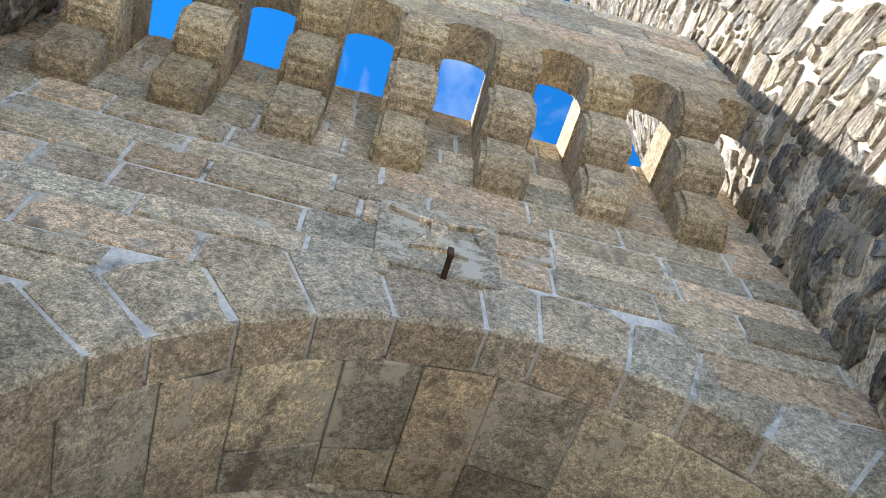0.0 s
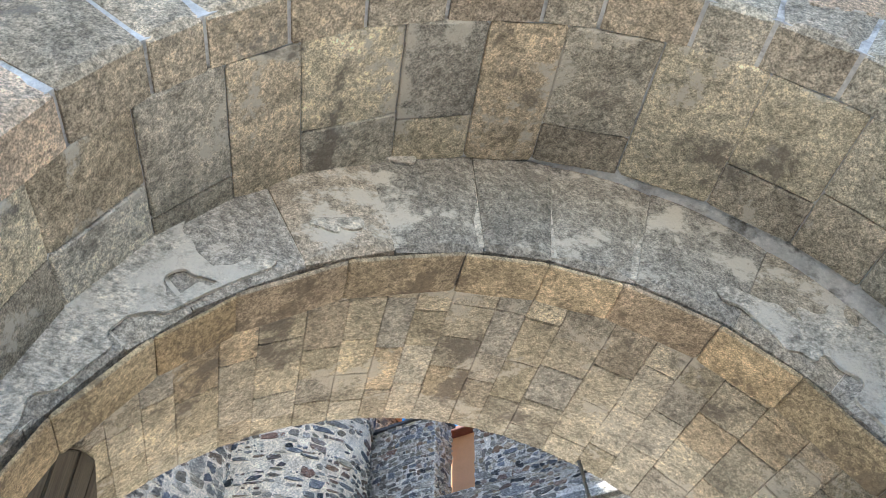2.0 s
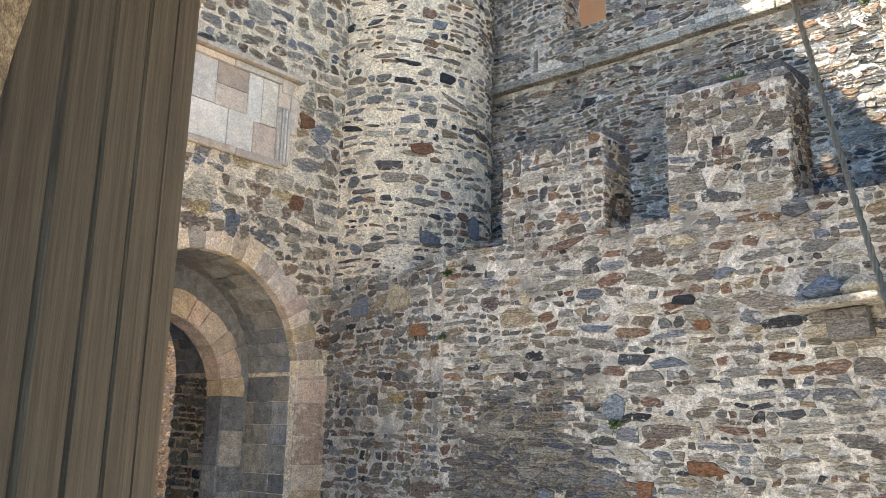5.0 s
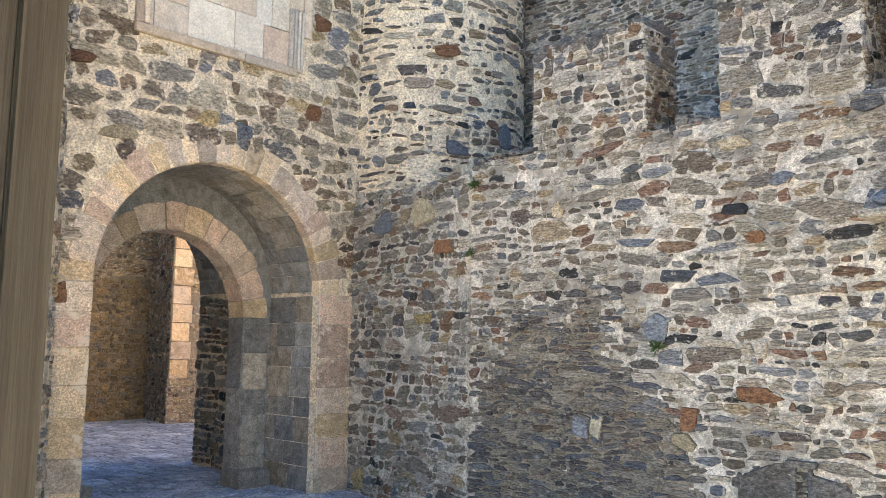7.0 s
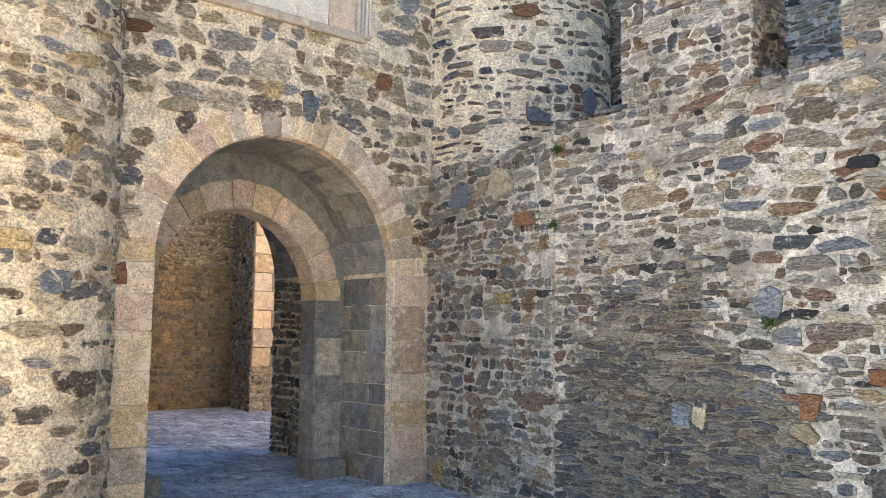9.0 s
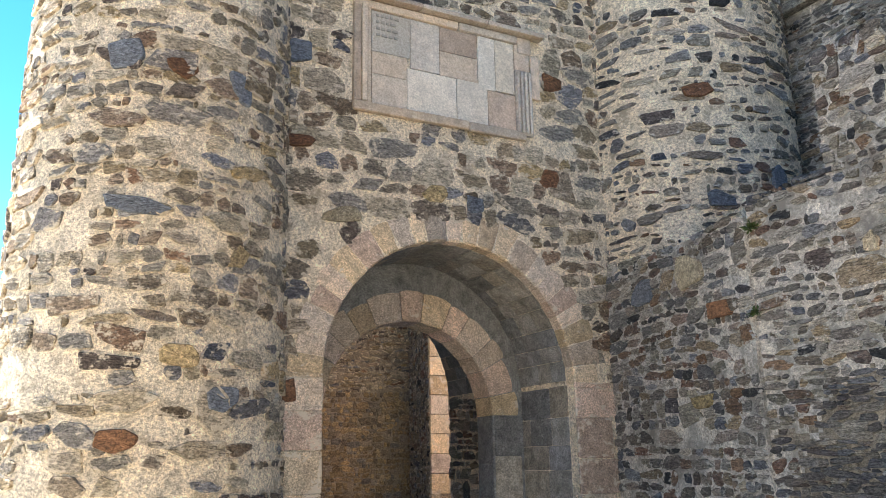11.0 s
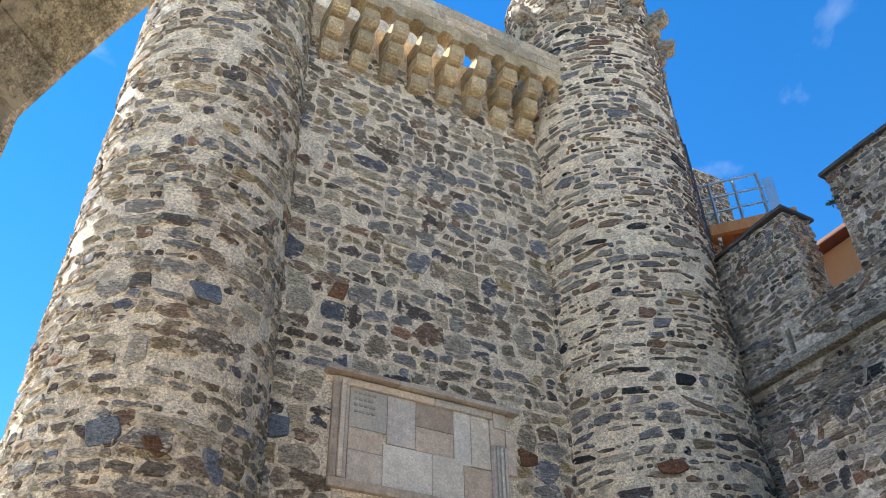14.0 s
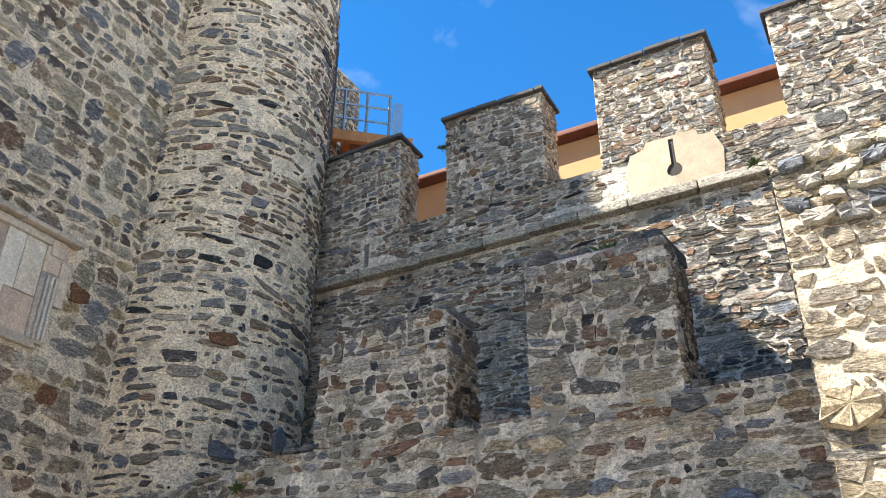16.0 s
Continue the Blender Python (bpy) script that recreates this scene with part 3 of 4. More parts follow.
    lay(gate_ring, courses(1.01, 1.33, 0, RZ, (0.3, 0.5), (0.3, 0.4), None, 0.005, (0.004, 0.009), 37 + side), fm, M_ASHLAR_GREY, BLOCKS, (1, 1), "jamb_stone", seed=26)
PC, PZ, PR = -1.22, 2.35, 1.42
gate_passage = arched_wall("wall_gate_passage", GATE_IN, -3.6, 0.9, 4.4, arc(PC, PZ, PR), 1.34, 3.1, M_MORTAR, "dim rubble vault behind the gate arch")
for side in (-1, 1):
    fm = plane_map((0, PC + side * PR, 0), (-1, 0, 0), (0, -side, 0))
    lay(gate_passage, rubble(1.36, 3.1, 0, PZ, 0.12, 0.26, 1.8, None, 0.02, (0.015, 0.04), 0.02, 41 + side), fm, M_SLATE, RUBBLE, (2, 1.5), seed=27, single=120)
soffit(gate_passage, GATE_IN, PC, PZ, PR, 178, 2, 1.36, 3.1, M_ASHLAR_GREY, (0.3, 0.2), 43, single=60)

# plinth at the foot of the jamb
for side, w in ((1, 0.62), (-1, 0.6)):
    bm = bmesh.new()
    block(bm, (0.42, 0.44, 0.22), Matrix.Translation((-0.98, RC + side * (RR + 0.10), 0.11)), 0.02, 0.01)
    part("plinth", bm, M_ASHLAR_GREY, gate_ring)


# ---- round towers ----
def tower(name, cx, cy, r, batter, height, near, seed, label, zmin=0.0, half=None, a_mid=0.0, m=LOCAL, mat=M_GATE, mortar=M_MORTAR, hs=(0.06, 0.19), gap=0.02, skip=0.12, ratio=2.4):
    bm = bmesh.new()
    bmesh.ops.create_cone(bm, cap_ends=True, segments=72, radius1=r, radius2=r - batter * height, depth=height, matrix=Matrix.Translation((cx, cy, height / 2)))
    ob = part(name, bm, mortar, None, label, "tower", "structure")
    half = half or math.pi * r * 0.62
    cells = rubble(a_mid * r - half, a_mid * r + half, zmin, height, hs[0], hs[1], ratio, None, gap, (0.012, 0.028), skip, seed)
    lay(ob, cells, round_map(cx, cy, r, batter), mat, RUBBLE, near, seed=seed)
    return ob


# Unseen wall, added to throw shade on the curtain wall and its merlons.
shade_wall = box_wall("wall_keep", (-3.6, -2.92, 4.4), (-2.6, 0.6, 17.2), M_MORTAR, "unseen plain wall added behind the gate towers to cast shade")
LT, RT = (-0.38, -4.13, 1.15), (-0.10, 1.80, 1.31)
tower_l = tower("tower_left", LT[0], LT[1], LT[2], 0.010, 14.6, (0.1, 3.2), 51, "tall round gate tower of brown rubble in lime mortar", a_mid=-0.2, skip=0.24, gap=0.024, hs=(0.09, 0.32))
tower_r = tower("tower_right", RT[0], RT[1], RT[2], 0.002, 14.6, (-0.4, 5.5), 52, "tall round gate tower of grey slaty rubble", zmin=2.6, a_mid=-0.1, hs=(0.08, 0.24), ratio=2.8, skip=0.22, gap=0.042, mat=M_SLATE, mortar=M_MORTAR)


# ---- low front wall with its old merlons ----
def rubble_face(parent, a, b, z0, z1, mat, near, seed, hs=(0.055, 0.19), ratio=3.2, keep=None, gap=0.010, depth=(0.008, 0.026), skip=0.07, single=300):
    """Rubble on the face from a to b (seen with a to the left)."""
    a, b = Vector((*a, 0)), Vector((*b, 0))
    t = (b - a).normalized()
    n = Vector((t.y, -t.x, 0))
    lay(parent, rubble(0, (b - a).length, z0, z1, hs[0], hs[1], ratio, keep, gap, depth, skip, seed), plane_map(a, t, n), mat, RUBBLE, near, single=single, seed=seed)


def prism(name, pts, z0, z1, mat, label, category="wall", kind="structure", parent=None):
    bm = bmesh.new()
    lo = [bm.verts.new((x, y, z0)) for x, y in pts]
    hi = [bm.verts.new((x, y, z1)) for x, y in pts]
    bm.faces.new(lo)
    bm.faces.new(hi)
    for i in range(len(pts)):
        j = (i + 1) % len(pts)
        bm.faces.new((lo[i], lo[j], hi[j], hi[i]))
    return part(name, bm, mat, parent, label, category, kind)


pier = prism("wall_pier", [(-0.2, 0.50), (2.33, 0.005), (2.33, 0.65), (-0.2, 1.2)], 0, 3.42, M_MORTAR_PALE, "rubble pier wall beside the gate, below the round tower")
rubble_face(pier, (0.0, 0.46), (2.33, 0.005), 0, 3.42, M_SLATE, (1.2, 1.8), 61, (0.07, 0.24), 2.6, single=420)
front = prism("wall_front", [(2.33, 0.05), (6.83, 0.05), (6.83, 0.62), (2.33, 0.62)], 0, 3.52, M_MORTAR_PALE, "low curtain wall of thin grey slate rubble")


def bare(c, far=0.0):
    """Where the pointing has gone: the lower middle of the front wall, with a ragged margin."""
    rag = 0.9 * noise.noise(Vector((c[0] * 1.3, c[1] * 1.3, 4.2))) + 0.45 * noise.noise(Vector((c[0] * 4, c[1] * 4, 1.1))) + 0.5 * noise.noise(Vector((c[0] * 17, c[1] * 21, 7.7)))
    return (c[0] - 1.15) ** 2 / 1.15 ** 2 + (c[1] - 0.9) ** 2 / 1.25 ** 2 < 1 + rag - far


rubble_face(front, (2.33, 0.05), (6.83, 0.05), 0, 3.52, M_SLATE, (3.0, 1.8), 62, (0.06, 0.22), 2.9, lambda c: not bare(c), 0.016)
bm = bmesh.new()
for i in range(70):
    for k in range(70):
        c = (0.04 * i + 0.02, 0.04 * k + 0.02)
        if bare(c, 0.06):
            bm.faces.new([bm.verts.new((2.33 + c[0] + a, 0.046, c[1] + b)) for a, b in ((-0.02, -0.02), (0.02, -0.02), (0.02, 0.02), (-0.02, 0.02))])
bmesh.ops.remove_doubles(bm, verts=bm.verts, dist=0.001)
part("open_joints", bm, M_MORTAR_DARK, front)
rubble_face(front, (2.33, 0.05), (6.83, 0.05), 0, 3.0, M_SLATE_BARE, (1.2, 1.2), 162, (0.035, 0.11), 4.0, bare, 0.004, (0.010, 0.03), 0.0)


def merlon(name, x0, x1, y0, y1, z0, z1, mat, mortar, label, seed, cap=True, hs=(0.06, 0.19), side_mat=None, single=110):
    ob = empty(name, label, "merlon", "merlons")
    bm = bmesh.new()
    block(bm, (x1 - x0, y1 - y0, z1 - z0), Matrix.Translation(((x0 + x1) / 2, (y0 + y1) / 2, (z0 + z1) / 2)), 0.02)
    core = part("core", bm, mortar, ob)
    rubble_face(core, (x0, y0), (x1, y0), z0, z1, mat, (0.6, 0.5), seed, hs, 2.2, single=single)
    rubble_face(core, (x1, y0), (x1, y1), z0, z1, side_mat or mat, (0.2, 0.5), seed + 1, hs, 1.8, single=60)
    if cap:
        x = x0 - 0.05
        k = 0
        while x < x1 + 0.04:
            w = min(rng.uniform(0.3, 0.55), x1 + 0.06 - x)
            bm = bmesh.new()
            block(bm, (w - 0.012, y1 - y0 + 0.12 + rng.uniform(-0.03, 0.02), 0.05), Matrix.Translation((x + w / 2, (y0 + y1) / 2 - rng.uniform(0, 0.02), z1 + 0.026)) @ Matrix.Rotation(rng.uniform(-0.03, 0.03), 4, "Y"), 0.008, 0.006)
            part("cap_slab", bm, M_CAP, ob, "thin dark slate cap slab")
            x += w
            k += 1
    return ob


merlon("old_merlon", 3.10, 4.30, 0.05, 0.58, 3.52, 4.48, M_SLATE, M_MORTAR_PALE, "old rubble merlon with an uneven worn top", 63, False, single=90)
merlon("old_merlon", 4.97, 6.05, 0.05, 0.58, 3.52, 4.68, M_SLATE, M_MORTAR_PALE, "old rubble merlon with grass on its worn top", 65, False, single=90)
block_r = prism("wall_front_end", [(6.83, 0.0), (12.0, 0.0), (12.0, 1.6), (6.83, 1.6)], 0, 5.0, M_MORTAR, "cobble-topped end of the front wall, lit by the sun")
rubble_face(block_r, (6.83, 0.0), (11.9, 0.0), 0, 5.0, M_FLANK, (0.8, 3.6), 67, (0.06, 0.24), 2.4)
rubble_face(block_r, (6.83, 1.6), (6.83, 0.0), 3.4, 5.0, M_SLATE, (0.8, 4.0), 68)

# ---- high curtain wall behind, with string course and merlons ----
UY = 2.62
bm = bmesh.new()
for x0, x1, z0, z1 in ((-0.5, 1.655, 0, 7.2), (1.735, 14.0, 0, 7.2), (1.655, 1.735, 0, 6.74), (1.655, 1.735, 7.08, 7.2)):
    block(bm, (x1 - x0, 0.5, z1 - z0), Matrix.Translation(((x0 + x1) / 2, UY + 0.25, (z0 + z1) / 2)))
upper = part("wall_curtain", bm, M_MORTAR_PALE, None, "high curtain wall of blue-grey slate rubble", "wall", "structure")


def upper_keep(c):
    s, z, w, h, d = c
    if 6.50 < z + h / 2 and z - h / 2 < 6.68:
        return False
    if 2.13 < s + w / 2 and s - w / 2 < 2.26 and z + h / 2 > 6.72:
        return False
    return not (5.55 < s + w / 2 and s - w / 2 < 6.62 and z > 6.68)


rubble_face(upper, (-0.5, UY), (11.0, UY), 3.0, 7.20, M_SLATE, (4.5, 5.6), 71, (0.045, 0.14), 4.0, upper_keep)
x = 0.2
while x < 12.0:
    w = rng.uniform(0.5, 0.9)
    bm = bmesh.new()
    block(bm, (w - 0.01, 0.16, 0.12), Matrix.Translation((x + w / 2, UY - 0.05, 6.59 + rng.uniform(-0.012, 0.012))), 0.02, 0.012)
    part("string_course", bm, M_STRING, upper)
    x += w
for i in range(5):
    x0 = 0.75 + 2.03 * i + (0.08 if i else 0)
    merlon("merlon", x0, x0 + (1.34 if i else 1.40), UY, UY + 0.48, 7.20, 8.60, M_SLATE, M_MORTAR_PALE, "crenellation merlon of slate rubble under slate caps", 73 + 3 * i, True, side_mat=M_GATE, single=70)

# ---- outer gate: facade, ring and vault ----
FACE = GATE45 @ Matrix.Translation((1.4, -10.13, 0)) @ Matrix.Rotation(radians(-4.5), 4, "Z") @ Matrix.Translation((-1.4, 10.13, 0))
OC, OZ, OR = 1.75, 2.36, 1.38
outer = arched_wall("wall_outer_gate", FACE, -0.6, 4.0, 5.46, arc(OC, OZ, OR, n=48), -10.13, -9.35, M_JOINT, "tan ashlar facade of the outer gate with pale mortar joints")


def outer_keep(c):
    s, z, w, h, d = c
    if z < OZ and abs(s - OC) - w / 2 < OR + 0.02:
        return False
    dx = max(abs(s - OC) - w / 2, 0)
    if z >= OZ and (math.hypot(s - OC, z - OZ) < OR + 0.27 or math.hypot(dx, max(z - h / 2 - OZ, 0)) < OR + 0.06):
        return False
    return True


omap = lambda s, z: (FACE @ Vector((s, -10.13, z)), FACE.to_3x3() @ Vector((1, 0, 0)), FACE.to_3x3() @ Vector((0, -1, 0)))
lay(outer, courses(-0.55, 3.95, 0, 5.44, (0.11, 0.23), (0.22, 0.62), outer_keep, 0.016, (0.004, 0.018), 81), omap, M_ASHLAR, BLOCKS, (1.7, 4.3), single=330, seed=82)
voussoirs(outer, FACE, OC, OZ, OR, OR + 0.29, -10.13, -9.98, 19, M_ASHLAR, seed=13, gap=0.014, proud=0.010)
soffit(outer, FACE, OC, OZ, OR, 178, 2, -9.98, -9.45, M_SOFFIT, (0.34, 0.27), 83)
for side in (-1, 1):
    fm = (lambda sd: lambda s, z: (FACE @ Vector((OC + sd * OR, s, z)), FACE.to_3x3() @ Vector((0, 1, 0)), FACE.to_3x3() @ Vector((-sd, 0, 0))))(side)
    lay(outer, courses(-10.12, -9.45, 0, OZ, (0.28, 0.4), (0.3, 0.6), None, 0.006, (0.004, 0.009), 85 + side), fm, M_SOFFIT, BLOCKS, (-9.8, 1.8), "jamb_stone", seed=86)

QC, QZ, QR = 1.75, 2.00, 1.34
ring = arched_wall("wall_outer_ring", GATE45, 0.2, 3.3, 4.2, arc(QC, QZ, QR, n=32), -9.45, -9.27, M_PLASTER, "grey inner ring of the outer gate with flaking plaster")
voussoirs(ring, GATE45, QC, QZ, QR, QR + 0.52, -9.45, -9.28, 15, M_RING, seed=17, gap=0.003, proud=0.010)
soffit(ring, GATE45, QC, QZ, QR - 0.024, 176, 4, -9.45, -9.27, M_RIM, (0.35, 0.30), 87, gap=0.004)


def plaster_skin(parent, place, s0, s1, r0, r1, bias, seed, step=0.012):
    """Ragged remains of plaster, a few millimetres thick: place(s, r, lift) gives the point; bias(s, r) is how much is left there."""
    bm, at = bmesh.new(), {}

    def v(i, k, lift):
        if (i, k, lift) not in at:
            at[i, k, lift] = bm.verts.new(place(s0 + i * step, r0 + k * step, lift))
        return at[i, k, lift]
    for i in range(int((s1 - s0) / step)):
        for k in range(int((r1 - r0) / step)):
            a, b = s0 + (i + 0.5) * step, r0 + (k + 0.5) * step
            n = noise.fractal(Vector((a * 2.4, b * 3.2, seed)), 0.7, 2.1, 5)
            if n + bias(a, b) > 0.25:
                bm.faces.new((v(i, k, 0), v(i + 1, k, 0), v(i + 1, k + 1, 0), v(i, k + 1, 0)))
    for _ in range(5):                                     # wear the margin smooth, then chip it
        moved = {w: sum((e.other_vert(w).co for e in w.link_edges if e.is_boundary), Vector()) / 2 for w in bm.verts if sum(e.is_boundary for e in w.link_edges) == 2}
        for w, c in moved.items():
            w.co = w.co.lerp(c, 0.6)
    rim = [e for e in bm.edges if e.is_boundary]
    out = bmesh.ops.extrude_edge_only(bm, edges=rim)
    back = {w for w in out["geom"] if isinstance(w, bmesh.types.BMVert)}
    inward = (Vector(place(s0, r0, 1)) - Vector(place(s0, r0, 0)))
    for w in back:
        w.co += inward * 0.012
    ob = part("plaster", bm, M_PLASTER, parent, "flaking pale lime plaster")
    return ob


QL = QR * math.pi
plaster_skin(ring, lambda s, r, d: GATE45 @ Vector((QC + (QR + r) * math.cos(math.pi - s / QR), -9.476 + d, QZ + (QR + r) * math.sin(math.pi - s / QR))), 0.02, QL - 0.02, 0.0, 0.50,
             lambda s, r: 0.75 - 1.7 * max(0.0, (s - 1.15) / 1.0) if s < QL / 2 else 0.6 - 1.3 * max(0.0, (QL - s - 0.95) / 1.0) + 0.5 * (r - 0.3), 3.3)
VC, VH, VZ, VT = 1.75, 1.45, 2.88, 3.64
VR = (VH ** 2 + (VT - VZ) ** 2) / (2 * (VT - VZ))
va = math.degrees(math.asin(VH / VR))
vault = arched_wall("wall_outer_vault", GATE45, -0.6, 4.1, 5.0, arc(VC, VT - VR, VR, 90 + va, 90 - va, 24), -9.27, -7.90, M_MORTAR, "stone vault behind the outer gate arch")
soffit(vault, GATE45, VC, VT - VR, VR, 90 + va, 90 - va, -9.26, -7.92, M_SOFFIT, (0.24, 0.15), 91, gap=0.0015)
for side in (-1, 1):
    fm = (lambda sd: lambda s, z: (GATE45 @ Vector((VC + sd * VH, s, z)), GATE45.to_3x3() @ Vector((0, 1, 0)), GATE45.to_3x3() @ Vector((-sd, 0, 0))))(side)
    lay(vault, courses(-9.26, -7.92, 0, VZ, (0.24, 0.4), (0.3, 0.6), None, 0.006, (0.004, 0.009), 93 + side), fm, M_SOFFIT, BLOCKS, (-8.5, 1.8), "jamb_stone", seed=94)


# ---- corbels and parapet of the outer gate ----
def corbel(m, w=0.22, steps=3, rise=0.26, reach=0.16, mat=None):
    ob = empty("corbel", "three-step rounded tan granite corbel", "corbel", "corbels")
    for k in range(steps):
        d = reach * (k + 1) + 0.25
        bm = bmesh.new()
        prof = [(0.25, 0), (-d + 0.25 + 0.12, 0.0)] + [(-d + 0.25 + 0.12 - 0.12 * math.sin(a), 0.13 - 0.13 * math.cos(a)) for a in (0.5, 1.0, 1.57)] + [(-d + 0.25, rise - 0.006), (0.25, rise - 0.006)]
        sides = []
        for x in (-w / 2, w / 2):
            sides.append([bm.verts.new((x + rng.uniform(-0.006, 0.006), p, q + k * rise + rng.uniform(-0.004, 0.004))) for p, q in prof])
        bm.faces.new(sides[0])
        bm.faces.new(sides[1])
        for i in range(len(prof)):
            j = (i + 1) % len(prof)
            bm.faces.new((sides[0][i], sides[0][j], sides[1][j], sides[1][i]))
        bmesh.ops.bevel(bm, geom=bm.edges[:], offset=0.02, segments=2, affect="EDGES")
        for v in bm.verts:
            v.co += noise.noise_vector(v.co * 9) * 0.005
        part("corbel_stone", bm, mat or M_CORBEL, ob)
    ob.matrix_basis = m
    return ob


CB, CP = 4.69, 0.425                                   # foot and pitch of the corbels
first = corbel(FACE @ Matrix.Translation((-0.38, -10.13, CB)), 0.205, 3, 0.26, 0.145)
for i in range(1, 8):
    copy_thing(first, FACE @ Matrix.Translation((-0.38 + CP * i, -10.13, CB)))


def lintels(parent, m, u0, pitch, count, z, n0, n1, r=0.092, rise=0.34):
    """Small arched stones that span from corbel to corbel."""
    for i in range(count):
        u = u0 + pitch * i
        bm = bmesh.new()
        pts = [(u, z)] + arc(u + pitch / 2, z, r, n=8) + [(u + pitch, z), (u + pitch, z + rise), (u, z + rise)]
        f = [[bm.verts.new(m @ Vector((p, n, q))) for p, q in pts] for n in (n0, n1)]
        bm.faces.new(f[0])
        bm.faces.new(f[1])
        for a in range(len(pts)):
            b = (a + 1) % len(pts)
            bm.faces.new((f[0][a], f[0][b], f[1][b], f[1][a]))
        part("arch_lintel", bm, M_CORBEL, parent)


parapet = empty("wall_outer_parapet", "stone parapet carried on corbels above the outer gate", "wall", kind="structure")
lintels(parapet, FACE, -0.38, CP, 8, CB + 0.70, -10.555, -10.385, 0.108, 0.38)
cells = courses(-0.5, 3.6, CB + 1.085, CB + 2.0, (0.2, 0.3), (0.35, 0.7), None, 0.012, (0.012, 0.02), 97)
bm = bmesh.new()
block(bm, (4.2, 0.16, 0.92), FACE @ Matrix.Translation((1.5, -10.465, CB + 1.545)))
core = part("core", bm, M_MORTAR, parapet)
lay(core, cells, lambda s, z: (FACE @ Vector((s, -10.545, z)), FACE.to_3x3() @ Vector((1, 0, 0)), FACE.to_3x3() @ Vector((0, -1, 0))), M_ASHLAR, BLOCKS, (1.7, 6), seed=98)

# carved shield stone over the outer arch
shield = empty("carved_stone", "square tan stone carved with shield and scroll", "carving")
OFM = FACE @ Matrix.Translation((1.50, -10.13, 4.165))
bm = bmesh.new()
block(bm, (0.42, 0.10, 0.43), OFM @ Matrix.Translation((0, 0.026, 0)), 0.012, 0.004)
part("slab", bm, M_ASHLAR, shield)
bm = bmesh.new()
curve = [(-0.17 + 0.033 * i, 0.10 + 0.075 * (1 - math.sin(math.pi * (0.12 + 0.075 * i)))) for i in range(11)]
for (x0, z0), (x1, z1) in list(zip(curve, curve[1:])) + [((0.16, 0.11), (0.135, 0.07)), ((0.135, 0.07), (0.155, 0.02))]:
    d = Vector((x1 - x0, 0, z1 - z0))
    block(bm, (d.length + 0.014, 0.03, 0.022), OFM @ Matrix.Translation(((x0 + x1) / 2, -0.028, (z0 + z1) / 2)) @ Matrix.Rotation(-math.atan2(d.z, d.x), 4, "Y"), 0.007)
part("scroll", bm, M_ASHLAR, shield)
bm = bmesh.new()
pts = [(-0.028, 0.10), (0.028, 0.10), (0.03, 0.02), (0.10, -0.10), (0.0, -0.075), (-0.10, -0.10), (-0.03, 0.02)]
f = [[bm.verts.new(OFM @ Vector((p, n, q))) for p, q in pts] for n in (-0.038, -0.01)]
bm.faces.new(f[0])
for a in range(7):
    bm.faces.new((f[0][a], f[0][(a + 1) % 7], f[1][(a + 1) % 7], f[1][a]))
part("shield", bm, M_ASHLAR, shield)
iron_pin = empty("iron_pin", "rusty iron pin driven into the facade below the carved stone", "pin")
bm = bmesh.new()
block(bm, (0.018, 0.11, 0.018), OFM @ Matrix.Translation((0.02, -0.05, -0.22)), 0.003)
block(bm, (0.020, 0.018, 0.05), OFM @ Matrix.Translation((0.02, -0.10, -0.21)), 0.003)
part("bar", bm, M_IRON, iron_pin)

# ---- flanking towers of the outer gate ----
for nm, u, n, r, a_mid, near, seed, lab in (("tower_outer_right", 4.55, -10.75, 1.68, radians(200), (5.6, 5.5), 101, "rough schist flank tower beside the outer gate, half in sun"),
                                            ("tower_outer_left", -1.85, -10.6, 1.68, radians(10), (0.5, 5.5), 102, "rough rubble flank tower beside the outer gate")):
    p = GATE45 @ Vector((u, n, 0))
    tower(nm, p.x, p.y, r, 0.0, 11.5 if u > 0 else 7.4, near, seed, lab, zmin=2.0, half=r * 1.2, a_mid=a_mid + radians(45), mat=M_FLANK, hs=(0.07, 0.26), gap=0.015, ratio=3.0, skip=0.05)

# ---- door leaves ----
def leaf(m, mat, label, boards=5, width=1.08, flip=1):
    """A ledged board leaf: x from the hinge to the free edge, z up, its face to -y."""
    ob = empty("door_leaf", label, "door", "gate leaves", "structure")
    bw = width / boards
    for i in range(boards):
        bm = bmesh.new()
        x0, x1 = i * bw + 0.010, (i + 1) * bw - 0.010
        top = lambda x: 2.55 + 0.52 * math.sin(min(x / width, 0.92) * 1.62) - (0.10 * max(0, x / width - 0.86) / 0.14)
        f = [[bm.verts.new((x, y * flip, z)) for x, z in ((x0, 0.04), (x1, 0.04), (x1, top(x1)), (x0, top(x0)))] for y in (-0.028 + rng.uniform(-0.004, 0.004), 0.02)]
        bm.faces.new(f[0])
        bm.faces.new(f[1])
        for a in range(4):
            b = (a + 1) % 4
            bm.faces.new((f[0][a], f[0][b], f[1][b], f[1][a]))
        bmesh.ops.recalc_face_normals(bm, faces=bm.faces)
        bmesh.ops.bevel(bm, geom=bm.edges[:], offset=0.006, segments=2, affect="EDGES")
        part("board", bm, mat, ob)
        bm = bmesh.new()
        h = 0.5 * (top(x0) + top(x1)) - 0.12
        block(bm, (bw * 0.98, 0.022, h), Matrix.Translation(((i + 0.97) * bw - bw * 0.47, 0.033 * flip, 0.06 + h / 2)))
